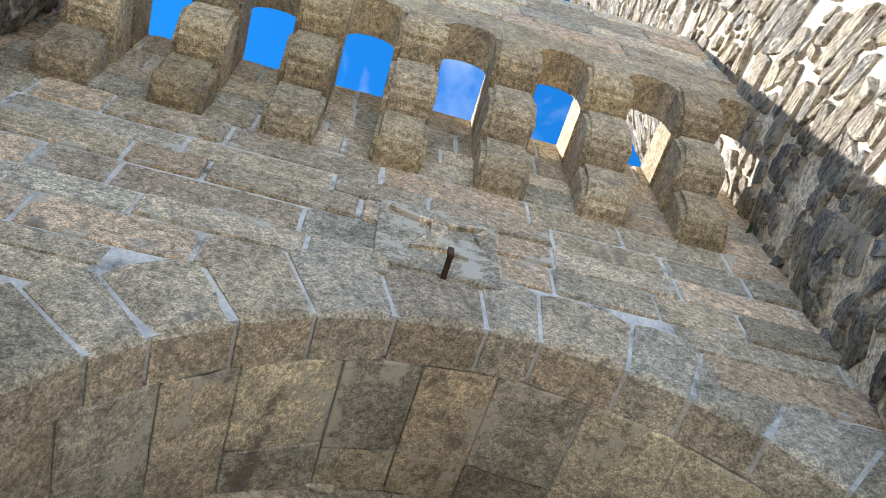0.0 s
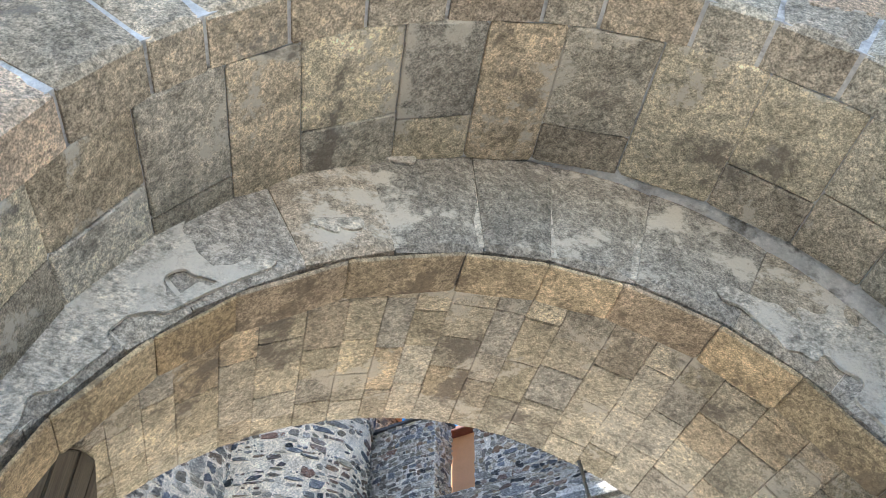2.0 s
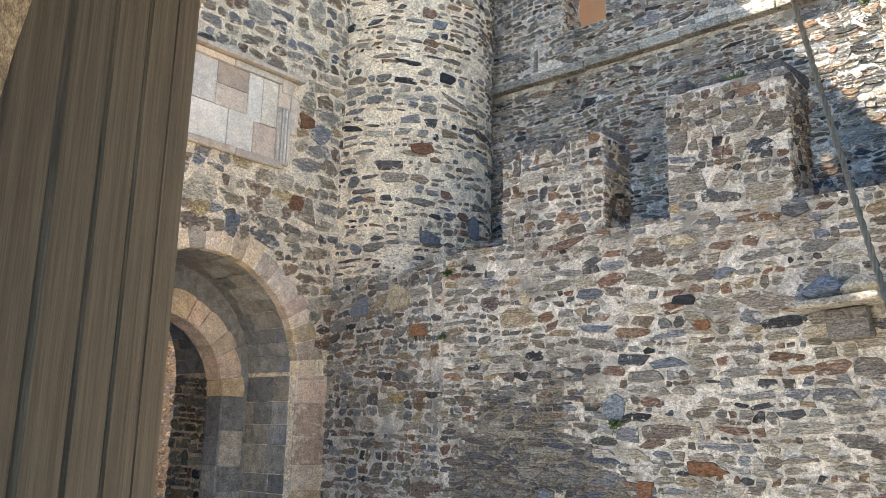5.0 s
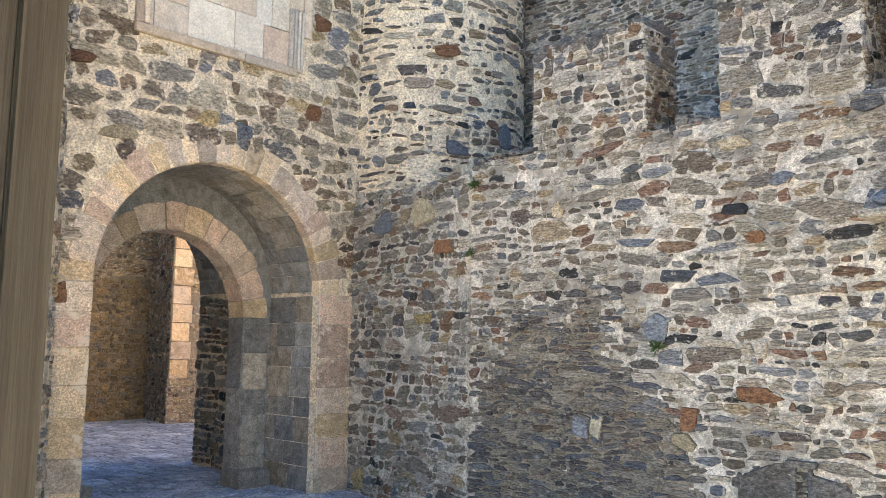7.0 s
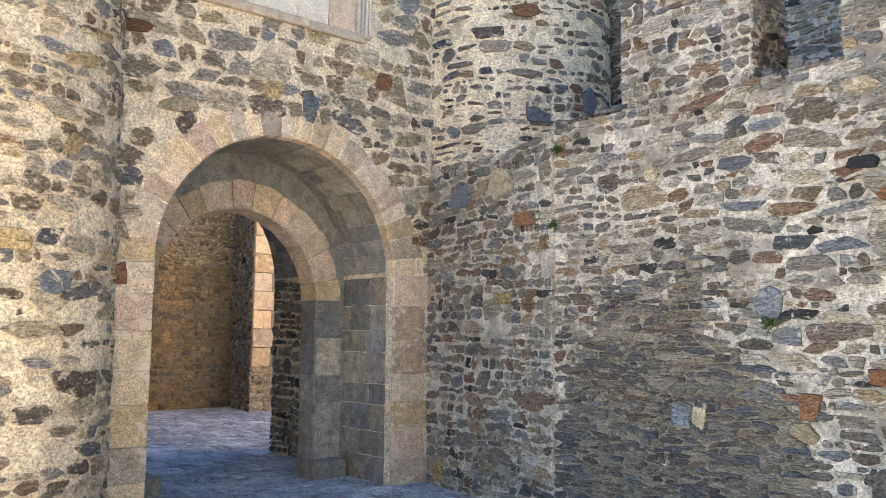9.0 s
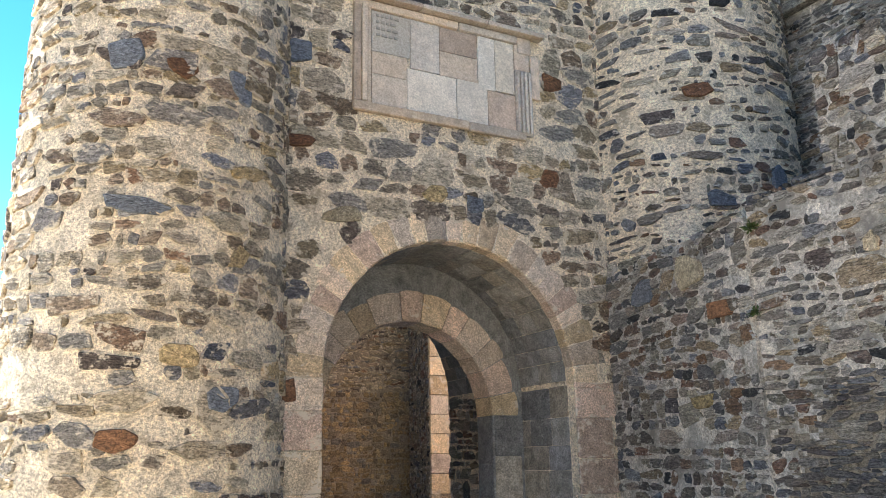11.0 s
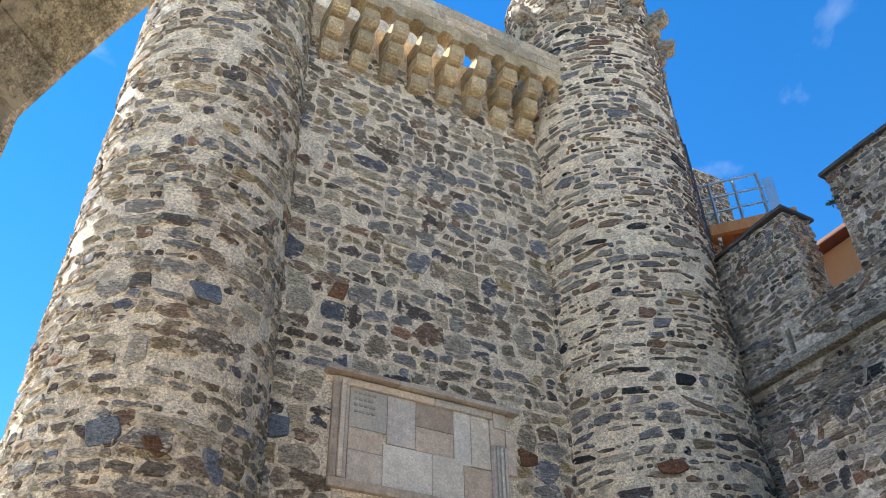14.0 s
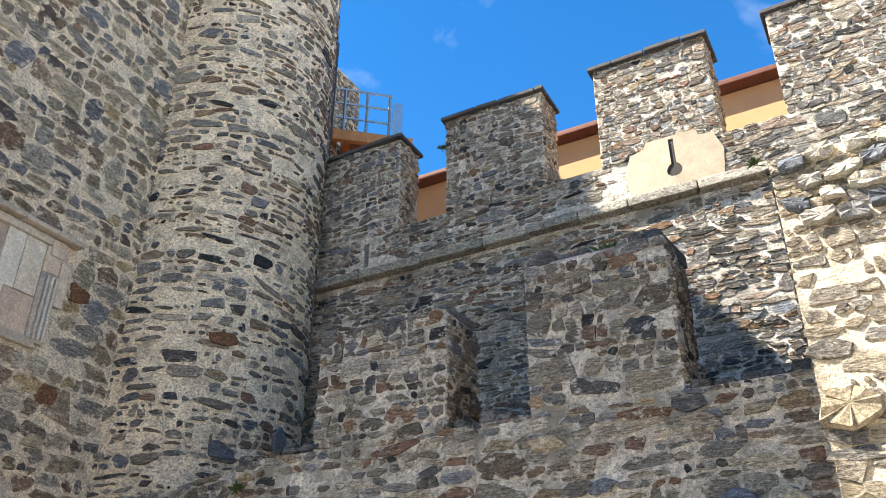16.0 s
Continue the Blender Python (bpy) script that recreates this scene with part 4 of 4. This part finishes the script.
        part("backing_board", bm, M_WOOD_DARK, ob)
    for z in (0.5, 1.5, 2.35):
        bm = bmesh.new()
        block(bm, (width - 0.06, 0.05, 0.14), Matrix.Translation((width / 2, 0.072 * flip, z)), 0.006)
        part("ledge", bm, mat, ob)
    ob.matrix_basis = m
    return ob


def leaf_pose(u0, n0, u1, n1):
    a, b = GATE45 @ Vector((u0, n0, 0)), GATE45 @ Vector((u1, n1, 0))
    return Matrix.Translation(a) @ Matrix.Rotation(math.atan2(b.y - a.y, b.x - a.x), 4, "Z")


leaf(leaf_pose(0.40, -9.20, 0.465, -8.15), M_WOOD, "open gate leaf of weathered brown oak boards", width=1.05)
leaf(leaf_pose(3.08, -9.20, 2.92, -8.15), M_WOOD_DARK, "open gate leaf of dark grey boards", width=1.05, flip=-1)

# ---- rope by the outer gate ----
rope = empty("rope", "thick twisted grey rope hanging slack below the vault", "rope")
a, b = GATE45 @ Vector((2.44, -7.98, 3.47)), GATE45 @ Vector((2.42, -9.02, 0.7))
for k in range(3):
    cu = bpy.data.curves.new("strand", "CURVE")
    cu.dimensions, cu.bevel_depth, cu.bevel_resolution = "3D", 0.0048, 2
    sp = cu.splines.new("POLY")
    sp.points.add(239)
    d = (b - a).normalized()
    e1 = d.orthogonal().normalized()
    e2 = d.cross(e1)
    for i, p in enumerate(sp.points):
        s = i / 239
        q = a.lerp(b, s) + Vector((0, 0, -0.06 * math.sin(math.pi * s))) + (e1 * math.cos(s * 150 + k * 2.094) + e2 * math.sin(s * 150 + k * 2.094)) * 0.005
        p.co = (*q, 1)
    cu.materials.append(M_ROPE)
    ob = new("strand", cu)
    ob.parent = rope

# ---- inscription panel over the castle gate ----
panel = empty("inscription_panel", "framed panel of pale marble slabs with worn lettering over the gate", "panel")


def gate_block(name, y0, y1, z0, z1, x0, x1, mat, parent, bevel=0.01, rough=0.0, label=""):
    bm = bmesh.new()
    block(bm, (x1 - x0, y1 - y0, z1 - z0), Matrix.Translation(((x0 + x1) / 2, (y0 + y1) / 2, (z0 + z1) / 2)), bevel, rough)
    return part(name, bm, mat, parent, label)


gate_block("frame", -2.46, -2.385, 4.90, 5.96, -0.02, 0.050, M_PINK, panel)
gate_block("frame", -2.38, -2.325, 4.90, 5.96, -0.02, 0.072, M_ORANGE_SLAB, panel, 0.02)
gate_block("frame", -2.32, -2.28, 4.90, 5.96, -0.02, 0.045, M_PINK, panel)
gate_block("frame", -0.41, -0.30, 5.30, 5.80, -0.02, 0.040, M_PINK, panel)
gate_block("frame", -2.46, -1.20, 4.80, 4.896, -0.02, 0.062, M_ORANGE_SLAB, panel, 0.015, 0.006)
gate_block("frame", -1.195, -0.50, 4.80, 4.896, -0.02, 0.055, M_PINK, panel, 0.015, 0.006)
gate_block("frieze", -2.46, -1.30, 5.905, 5.99, -0.02, 0.055, M_ORANGE_SLAB, panel, 0.02, 0.006)
gate_block("frieze", -1.295, -0.58, 5.905, 5.99, -0.02, 0.062, M_FLUTE, panel, 0.02, 0.004)
gate_block("frieze", -0.575, -0.40, 5.80, 5.99, -0.02, 0.050, M_PINK, panel, 0.02, 0.006)
gate_block("pilaster", -0.615, -0.41, 4.86, 5.60, -0.02, 0.050, M_FLUTE, panel, 0.01, 0.0, "broken grey fluted pilaster")
for k in range(4):
    gate_block("flute", -0.610 + 0.05 * k, -0.578 + 0.05 * k, 4.88, 5.58, 0.03, 0.075, M_FLUTE, panel, 0.012)
gate_block("pilaster", -0.615, -0.42, 5.605, 5.90, -0.02, 0.034, M_PINK, panel, 0.015, 0.008)
for y0, y1 in ((-2.56, -1.75), (-1.745, -0.98), (-0.975, -0.26)):
    gate_block("cornice", y0, y1, 6.004, 6.055, -0.02, 0.13, M_PINK, panel, 0.012, 0.006, "weathered drip moulding")
for y0, y1, z0, z1, mat in ((-2.27, -1.85, 5.46, 5.90, M_WHITE_SLAB), (-1.845, -1.52, 5.36, 5.90, M_FLUTE), (-1.515, -1.07, 5.63, 5.90, M_PINK), (-1.515, -1.07, 5.355, 5.625, M_ORANGE_SLAB),
                            (-1.065, -0.86, 5.30, 5.90, M_WHITE_SLAB), (-0.855, -0.62, 5.31, 5.90, M_MARBLE), (-2.27, -1.89, 5.22, 5.455, M_ORANGE_SLAB), (-2.27, -1.89, 4.90, 5.215, M_PINK),
                            (-1.885, -1.33, 4.90, 5.35, M_WHITE_SLAB), (-1.325, -0.96, 4.90, 5.35, M_WHITE_SLAB), (-0.955, -0.62, 4.90, 5.295, M_PINK)):
    gate_block("slab", y0, y1, z0, z1, -0.02, 0.022 + rng.uniform(0, 0.010), mat, panel, 0.006, 0.002)
for row in range(4):
    y = -2.22
    while y < -2.0:
        w = rng.uniform(0.02, 0.06)
        gate_block("letter_bar", y, y + w, 5.84 - row * 0.07, 5.865 - row * 0.07, 0.024, 0.036, M_DARKCUT, panel, 0.0)
        y += w + 0.02

# ---- machicolation over the castle gate ----
top = corbel(GATE_IN @ Matrix.Translation((-2.9, 0.0, 10.75)), 0.24, 3, 0.27, 0.17)
for i in range(1, 9):
    copy_thing(top, GATE_IN @ Matrix.Translation((-2.9 + 0.45 * i, 0.0, 10.75)))
high = empty("wall_gate_parapet", "stone parapet on corbels high above the castle gate", "wall", kind="structure")
bm = bmesh.new()
block(bm, (0.26, 4.1, 0.42), Matrix.Translation((0.45, -1.2, 12.02)))
core = part("core", bm, M_MORTAR, high)
lay(core, courses(-3.2, 0.9, 11.82, 12.24, (0.2, 0.22), (0.35, 0.7), None, 0.008, (0.008, 0.014), 99), plane_map((0.58, 0, 0), (0, 1, 0), (1, 0, 0)), M_ASHLAR, BLOCKS, (-1, 11.6), seed=100)
lintels(high, GATE_IN, -2.9, 0.45, 8, 11.55, -0.58, -0.33, 0.10, 0.27)

# ring of small corbels under the crown of the right gate tower
crown = corbel(Matrix.Translation((RT[0], RT[1], 13.1)) @ Matrix.Rotation(math.pi / 2, 4, "Z") @ Matrix.Translation((0, -RT[2] + 0.05, 0)), 0.24, 2, 0.26, 0.19, M_FLANK)
tagged(crown, "two-step weathered corbel under the tower crown", "corbel", "tower corbels")
for i in range(1, 14):
    a = 2 * math.pi * i / 14
    copy_thing(crown, Matrix.Translation((RT[0], RT[1], 13.1)) @ Matrix.Rotation(a + math.pi / 2, 4, "Z") @ Matrix.Translation((0, -RT[2] + 0.05, 0)))

# ---- courtyard behind the gate ----
court = box_wall("wall_court", (-11.2, -5.0, 0), (-10.5, 9.0, 9.0), M_MORTAR_DARK, "courtyard wall of brown cobbles and brickwork")
rubble_face(court, (-10.5, -3.0), (-10.5, 3.6), 0, 3.15, M_COURT, (4.5, 1.5), 111, (0.10, 0.24), 1.7)
rubble_face(court, (-10.5, -3.0), (-10.5, 3.6), 3.15, 7.0, M_GATE, (4.5, 4.0), 115, (0.06, 0.16), 3.4, single=200)
side_w = prism("wall_court_side", [(-10.5, 3.15), (-9.0, 2.88), (-9.0, 7.0), (-10.5, 7.0)], 0, 4.9, M_MORTAR_DARK, "side wall of the courtyard with a dressed corner")
rubble_face(side_w, (-10.5, 3.15), (-9.0, 2.88), 0, 4.9, M_SLATE, (1.0, 2.5), 112, (0.1, 0.2), 2.0, single=120)
rubble_face(side_w, (-9.0, 2.88), (-9.0, 5.5), 0, 4.9, M_GATE, (0.4, 2.5), 116, (0.1, 0.24), 2.0, lambda c: c[0] - c[2] / 2 > 0.44 or c[1] < 0.95, single=120)
corner = [(0.22 + 0.03 * (k % 2), 1.16 + 0.40 * k, 0.42 + 0.06 * (k % 2), 0.39, 0.05) for k in range(9)]
lay(side_w, corner, plane_map((-9.0, 2.88, 0), (0, 1, 0), (1, 0, 0)), M_GATEASH, BLOCKS, (0, 0), "quoin", seed=117)
# Added out of view; blocks the sun from the courtyard and passage floor.
court_shade = box_wall("wall_court_left", (-10.4, -5.0, 0), (-1.2, -4.5, 12.0), M_MORTAR_DARK, "unseen plain wall added to keep the sun off the courtyard")
paving = box_wall("pavement_gate", (-10.4, -4.0, -0.05), (2.4, 4.8, 0.004), M_GRIT, "slate paving through the gate", category="pavement")
pmap = lambda s, z: (Vector((z, s, 0.0)), Vector((0, 1, 0)), Vector((0, 0, 1)))
lay(paving, [(c[0], c[1], c[2], c[3], 0.014) for c in rubble(-3.9, 4.7, -10.4, 2.3, 0.25, 0.5, 1.8, None, 0.03, (0.01, 0.02), 0.0, 113)],
    lambda s, z: (Vector((z, s, 0.004)), Vector((0, -1, 0)), Vector((0, 0, 1))), M_PAVING, BLOCKS, (-1, -2), "paving_slab", seed=114)

# ---- ochre house beyond the curtain wall ----
house = empty("house", "ochre rendered house behind the curtain wall under a dark eave", "house")
bm = bmesh.new()
block(bm, (14.3, 4.0, 10.3), Matrix.Translation((5.65, 8.0, 5.15)))
part("wall", bm, M_OCHRE, house)
bm = bmesh.new()
block(bm, (14.6, 4.4, 0.10), Matrix.Translation((5.65, 7.95, 10.36)), 0.02)
part("eave", bm, M_EAVE, house)

# ---- arrow loop in its ashlar slab, on the curtain wall ----
loop = empty("arrow_loop", "keyhole arrow loop cut in a pale ashlar slab", "arrow loop")
for side in (-1, 1):
    bm = bmesh.new()
    hole = [(0.028, 7.30), (0.028, 6.98), (0.06, 6.955), (0.085, 6.90), (0.075, 6.85), (0.04, 6.82)]
    pts = [(0.0, 7.34), (0.0, 7.30)] + hole + [(0.0, 6.815), (0.0, 6.665), (0.50, 6.665), (0.54, 7.00), (0.46, 7.22), (0.30, 7.26), (0.28, 7.34)]
    f = [[bm.verts.new((5.70 + side * x, y, z)) for x, z in pts] for y in (UY - 0.035, UY - 0.001)]
    bm.faces.new(f[0])
    for a in range(len(pts)):
        b = (a + 1) % len(pts)
        bm.faces.new((f[0][a], f[0][b], f[1][b], f[1][a]))
    part("slab", bm, M_PALESLAB, loop)
# Plate behind the keyhole; the loop's inner shade is painted as its dark colour.
bm = bmesh.new()
block(bm, (0.19, 0.02, 0.52), Matrix.Translation((5.70, UY - 0.006, 7.06)))
part("shaded_back", bm, M_DARK, loop)


# ---- stones that stand out ----
def feature(parent, mapper, s, z, w, h, mat, i, d=0.034):
    o, t, nrm = mapper(s, z)
    up = nrm.cross(t)
    ob = new("stone", stone_mesh(RUBBLE, i, mat))
    ob.parent = parent
    ob.matrix_basis = Matrix(((t.x * w, up.x * h, nrm.x * d, o.x), (t.y * w, up.y * h, nrm.y * d, o.y), (t.z * w, up.z * h, nrm.z * d, o.z), (0, 0, 0, 1)))


fmap = plane_map((0, 0.05, 0), (1, 0, 0), (0, -1, 0))
# Black piece at 5.08, 2.78: a putlog hole, its shade put into the colour.
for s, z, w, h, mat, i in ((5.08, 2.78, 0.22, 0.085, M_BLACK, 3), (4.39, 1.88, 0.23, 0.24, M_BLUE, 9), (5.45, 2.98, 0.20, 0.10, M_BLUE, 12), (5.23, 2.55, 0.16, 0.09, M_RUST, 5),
                           (3.81, 1.03, 0.15, 0.18, M_TANSTONE, 7), (4.66, 1.16, 0.18, 0.18, M_RUST, 8), (4.62, 0.98, 0.19, 0.14, M_TANSTONE, 15), (3.63, 1.03, 0.18, 0.19, M_BLUE, 21), (5.23, 1.37, 0.34, 0.12, M_RUST, 44),
                           (5.30, 0.74, 0.42, 0.30, M_TOPSTONE, 45), (5.72, 0.74, 0.30, 0.26, M_TOPSTONE, 46),
                           (6.10, 3.30, 0.25, 0.13, M_SLATE, 22), (5.1, 3.3, 0.28, 0.12, M_TANSTONE, 23), (3.4, 2.95, 0.12, 0.17, M_TANSTONE, 24)):
    feature(front, fmap, s, z, w, h, mat, i)
for s, z, w, h, mat, i in ((-1.58, 4.08, 0.28, 0.17, M_YELLOW, 1), (-1.15, 4.02, 0.20, 0.20, M_BLUE, 2), (-2.50, 7.05, 0.27, 0.22, M_RUST, 4), (-0.22, 4.42, 0.22, 0.2, M_RUST, 6),
                           (-3.02, 5.3, 0.32, 0.24, M_BLUE, 10), (-3.0, 4.4, 0.3, 0.12, M_RUST, 11), (-0.25, 3.95, 0.25, 0.18, M_TANSTONE, 13), (-0.12, 5.55, 0.25, 0.22, M_RUST, 14),
                           (-2.55, 3.75, 0.34, 0.16, M_TANSTONE, 16), (-3.02, 2.15, 0.2, 0.2, M_RUST, 17)):
    feature(gate_wall, gmap, s, z, w, h, mat, i)
lmap = round_map(LT[0], LT[1], LT[2], 0.010)
for a, z, w, h, mat, i in ((-0.42, 4.62, 0.28, 0.24, M_BLUE, 18), (-0.02, 4.55, 0.22, 0.20, M_RUST, 19), (0.42, 4.5, 0.2, 0.26, M_BLUE, 20), (0.1, 6.1, 0.30, 0.20, M_BLUE, 25),
                           (-0.25, 3.4, 0.46, 0.13, M_BLUE, 26), (0.45, 3.1, 0.2, 0.18, M_YELLOW, 27), (0.05, 2.3, 0.28, 0.16, M_YELLOW, 28), (-0.3, 1.7, 0.28, 0.16, M_RUST, 29), (0.35, 2.0, 0.26, 0.18, M_BLUE, 30)):
    feature(tower_l, lmap, a * LT[2], z, w, h, mat, i)
rmap = round_map(RT[0], RT[1], RT[2], 0.002)
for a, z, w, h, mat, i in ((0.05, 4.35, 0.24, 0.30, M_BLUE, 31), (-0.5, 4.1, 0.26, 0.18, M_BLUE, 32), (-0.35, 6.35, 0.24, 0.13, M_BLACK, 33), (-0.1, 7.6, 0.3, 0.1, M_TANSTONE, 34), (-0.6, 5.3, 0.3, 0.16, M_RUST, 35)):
    feature(tower_r, rmap, a * RT[2], z, w, h, mat, i)
pm = plane_map((0.0, 0.46, 0), (2.33, -0.455, 0), (-0.455, -2.33, 0))
for s, z, w, h, mat, i in ((1.55, 3.15, 0.42, 0.30, M_TANSTONE, 36), (1.95, 2.75, 0.3, 0.2, M_RUST, 37), (1.6, 2.0, 0.36, 0.13, M_YELLOW, 38), (0.3, 0.2, 0.3, 0.26, M_YELLOW, 39), (0.75, 3.1, 0.4, 0.25, M_BLUE, 40)):
    feature(pier, pm, s, z, w, h, mat, i)
em = plane_map((0, 0.0, 0), (1, 0, 0), (0, -1, 0))
feature(block_r, em, 6.99, 3.22, 0.32, 0.27, M_TANSTONE, 41, 0.09)
for i in range(40):
    feature(block_r, em, 6.95 + 0.21 * (i % 10) + 0.1 * (i // 10 % 2), 4.92 - 0.15 * (i // 10) + 0.02 * (i % 10) + rng.uniform(-0.03, 0.03), 0.19 + rng.uniform(-0.04, 0.03), 0.10, M_COBBLE if i % 4 else M_BLUE, i % 48, 0.07)

# ---- uneven top stones on the old walls ----
for x0, x1, z, n in ((2.35, 3.08, 3.52, 5), (3.1, 4.3, 4.48, 8), (4.32, 4.95, 3.52, 5), (4.97, 6.05, 4.68, 8), (6.07, 6.82, 3.52, 5), (6.8, 9.5, 5.0, 14)):
    for i in range(n):
        bm = bmesh.new()
        w = (x1 - x0) / n
        block(bm, (w * rng.uniform(0.8, 1.0), rng.uniform(0.3, 0.55), rng.uniform(0.05, 0.13)), Matrix.Translation((x0 + w * (i + 0.5), 0.30 + rng.uniform(-0.03, 0.05), z + 0.03)) @ Euler((rng.uniform(-0.1, 0.1), rng.uniform(-0.1, 0.1), rng.uniform(-0.2, 0.2))).to_matrix().to_4x4(), 0.025, 0.02)
        part("top_stone", bm, M_TOPSTONE, front)

# ---- drain hole low in the front wall: its depth is a plate painted dark ----
drain = empty("drain_hole", "narrow drain hole, a plate painted dark, between large slate blocks", "drain")
for nm, size, at, mat in (("back", (0.10, 0.006, 0.24), (5.535, 0.043, 0.76), M_DARK), ("side_stone", (0.03, 0.05, 0.26), (5.478, 0.03, 0.76), M_TOPSTONE),
                          ("side_stone", (0.03, 0.05, 0.26), (5.592, 0.03, 0.76), M_TOPSTONE), ("lintel", (0.22, 0.06, 0.05), (5.53, 0.028, 0.905), M_TOPSTONE)):
    bm = bmesh.new()
    block(bm, size, Matrix.Translation(at), 0.008 if size[1] > 0.01 else 0.0, 0.006 if size[1] > 0.01 else 0.0)
    part(nm, bm, mat, drain)

# ---- stone shelf on the front wall ----
shelf = empty("stone_shelf", "worn slate shelf jutting from the front wall on a stub corbel", "shelf")
for nm, size, at, mat in (("slab", (0.62, 0.36, 0.06), (6.38, -0.08, 2.62), M_STRING), ("corbel", (0.30, 0.16, 0.24), (6.42, 0.0, 2.47), M_TOPSTONE)):
    bm = bmesh.new()
    block(bm, size, Matrix.Translation(at) @ Euler((0.0, -0.06, 0.03)).to_matrix().to_4x4(), 0.02, 0.02)
    part(nm, bm, mat, shelf)
for nm, lab, at, sc, mat in (("boulder", "dark rounded boulder on the stone shelf", (6.27, -0.06, 2.735), (0.15, 0.12, 0.10), M_BLUE), ("boulder", "grey rounded cobble on the stone shelf", (6.53, -0.06, 2.735), (0.13, 0.11, 0.085), M_TANSTONE)):
    bm = bmesh.new()
    bmesh.ops.create_icosphere(bm, subdivisions=3, radius=1.0)
    for v in bm.verts:
        v.co *= 1 + 0.25 * noise.noise(v.co * 1.4 + Vector(at))
        v.co = Vector((v.co.x * sc[0], v.co.y * sc[1], v.co.z * sc[2])) + Vector(at)
    part(nm, bm, mat, None, lab, "stone")


# ---- small plants in the joints ----
def tuft(at, size, seed, label="small green plant rooted in a wall joint", lean=(0, 0, 1)):
    r = random.Random(seed)
    V, F = [], []
    at, lean = Vector(at), Vector(lean)
    for i in range(70):
        d = (Vector((r.uniform(-1, 1), r.uniform(-1, 1), r.uniform(-0.5, 1))).normalized() + lean * 0.6).normalized()
        side = d.orthogonal().normalized()
        side.rotate(Matrix.Rotation(r.uniform(0, 6.28), 3, d))
        ln, w = size * r.uniform(0.35, 1.0), size * r.uniform(0.05, 0.13)
        b = at + Vector((r.uniform(-0.3, 0.3), r.uniform(-0.3, 0.3), r.uniform(-0.1, 0.1))) * size
        k = len(V)
        V += [b, b + d * ln * 0.6 + side * w, b + d * ln + Vector((0, 0, -0.15 * ln)), b + d * ln * 0.6 - side * w]
        F.append((k, k + 1, k + 2, k + 3))
    mesh_ob("plant", V, F, M_LEAF, None, label, "plant", group="wall plants")


for i, (at, size, lean) in enumerate((((5.62, 0.16, 4.66), 0.16, (0, -0.3, 1)), ((5.85, 0.20, 4.68), 0.10, (0, -0.3, 1)), ((4.42, 0.0, 1.72), 0.09, (0, -1, 0)), ((2.36, 0.0, 2.62), 0.08, (0, -1, 0)),
                                      ((2.40, 0.02, 3.3), 0.09, (0, -1, 0)), ((6.75, -0.05, 4.98), 0.07, (0, -1, 0.3)), ((2.84, 2.60, 8.2), 0.09, (-1, -0.4, 0)), ((1.05, 1.95, 4.15), 0.10, (1, 0, 0)))):
    tuft(at, size, 200 + i, lean=lean)
for i, (u, z, sz) in enumerate(((1.42, 5.42, 0.10), (1.85, 5.42, 0.08), (-0.1, 5.43, 0.12), (2.3, 5.42, 0.07), (2.95, 5.0, 0.12), (3.02, 4.45, 0.07))):
    tuft(FACE @ Vector((u, -10.05, z)), sz, 230 + i, lean=FACE.to_3x3() @ Vector((0, -0.7, 0.6)))

# ---- timber walkway and steel rail beside the right tower ----
walkway = empty("walkway", "timber walkway with galvanised steel railing beside the tower", "walkway")


def bar(name, a, b, w, h, mat, parent, label=""):
    a, b = Vector(a), Vector(b)
    bm = bmesh.new()
    q = (b - a).to_track_quat("X", "Z").to_matrix().to_4x4()
    block(bm, ((b - a).length, w, h), Matrix.Translation((a + b) / 2) @ q, 0.004)
    return part(name, bm, mat, parent, label)


bar("post", (0.12, 3.6, 0.0), (0.12, 3.6, 12.05), 0.07, 0.07, M_DARKSTEEL, walkway, "dark steel post")
bar("beam", (0.1, 3.72, 10.15), (1.10, 4.6, 10.15), 0.10, 0.20, M_BRICKWOOD, walkway)
bar("beam", (0.1, 4.2, 10.15), (0.9, 5.0, 10.15), 0.10, 0.20, M_BRICKWOOD, walkway)
for k in range(6):
    bar("plank", (0.1 + 0.16 * k, 3.75 + 0.14 * k, 10.28), (-0.6 + 0.16 * k, 4.6 + 0.14 * k, 10.28), 0.15, 0.04, M_BRICKWOOD, walkway)
for z in (10.5, 10.8, 11.1):
    bar("rail", (0.14, 3.70, z), (0.85, 4.34, z), 0.03, 0.03 if z < 11.3 else 0.05, M_STEEL, walkway)
for k in range(3):
    p = Vector((0.14, 3.70, 0)).lerp(Vector((0.85, 4.34, 0)), 0.15 + 0.4 * k)
    bar("baluster", (p.x, p.y, 10.25), (p.x, p.y, 11.1), 0.04, 0.04, M_STEEL, walkway)
bar("end_panel", (0.86, 4.34, 10.6), (0.98, 4.45, 10.6), 0.03, 0.7, M_STEEL, walkway)
bm = bmesh.new()
block(bm, (1.1, 1.6, 12.0), Matrix.Translation((-0.75, 4.0, 6.0)), 0.0)
back = part("wall_stair_block", bm, M_MORTAR, None, "orange-brown rubble block behind the right tower", "wall", "structure")
rubble_face(back, (-0.2, 3.2), (-0.2, 4.8), 8.0, 12.0, M_GATE, (0.8, 11), 121, (0.06, 0.2), 2.2, single=80)
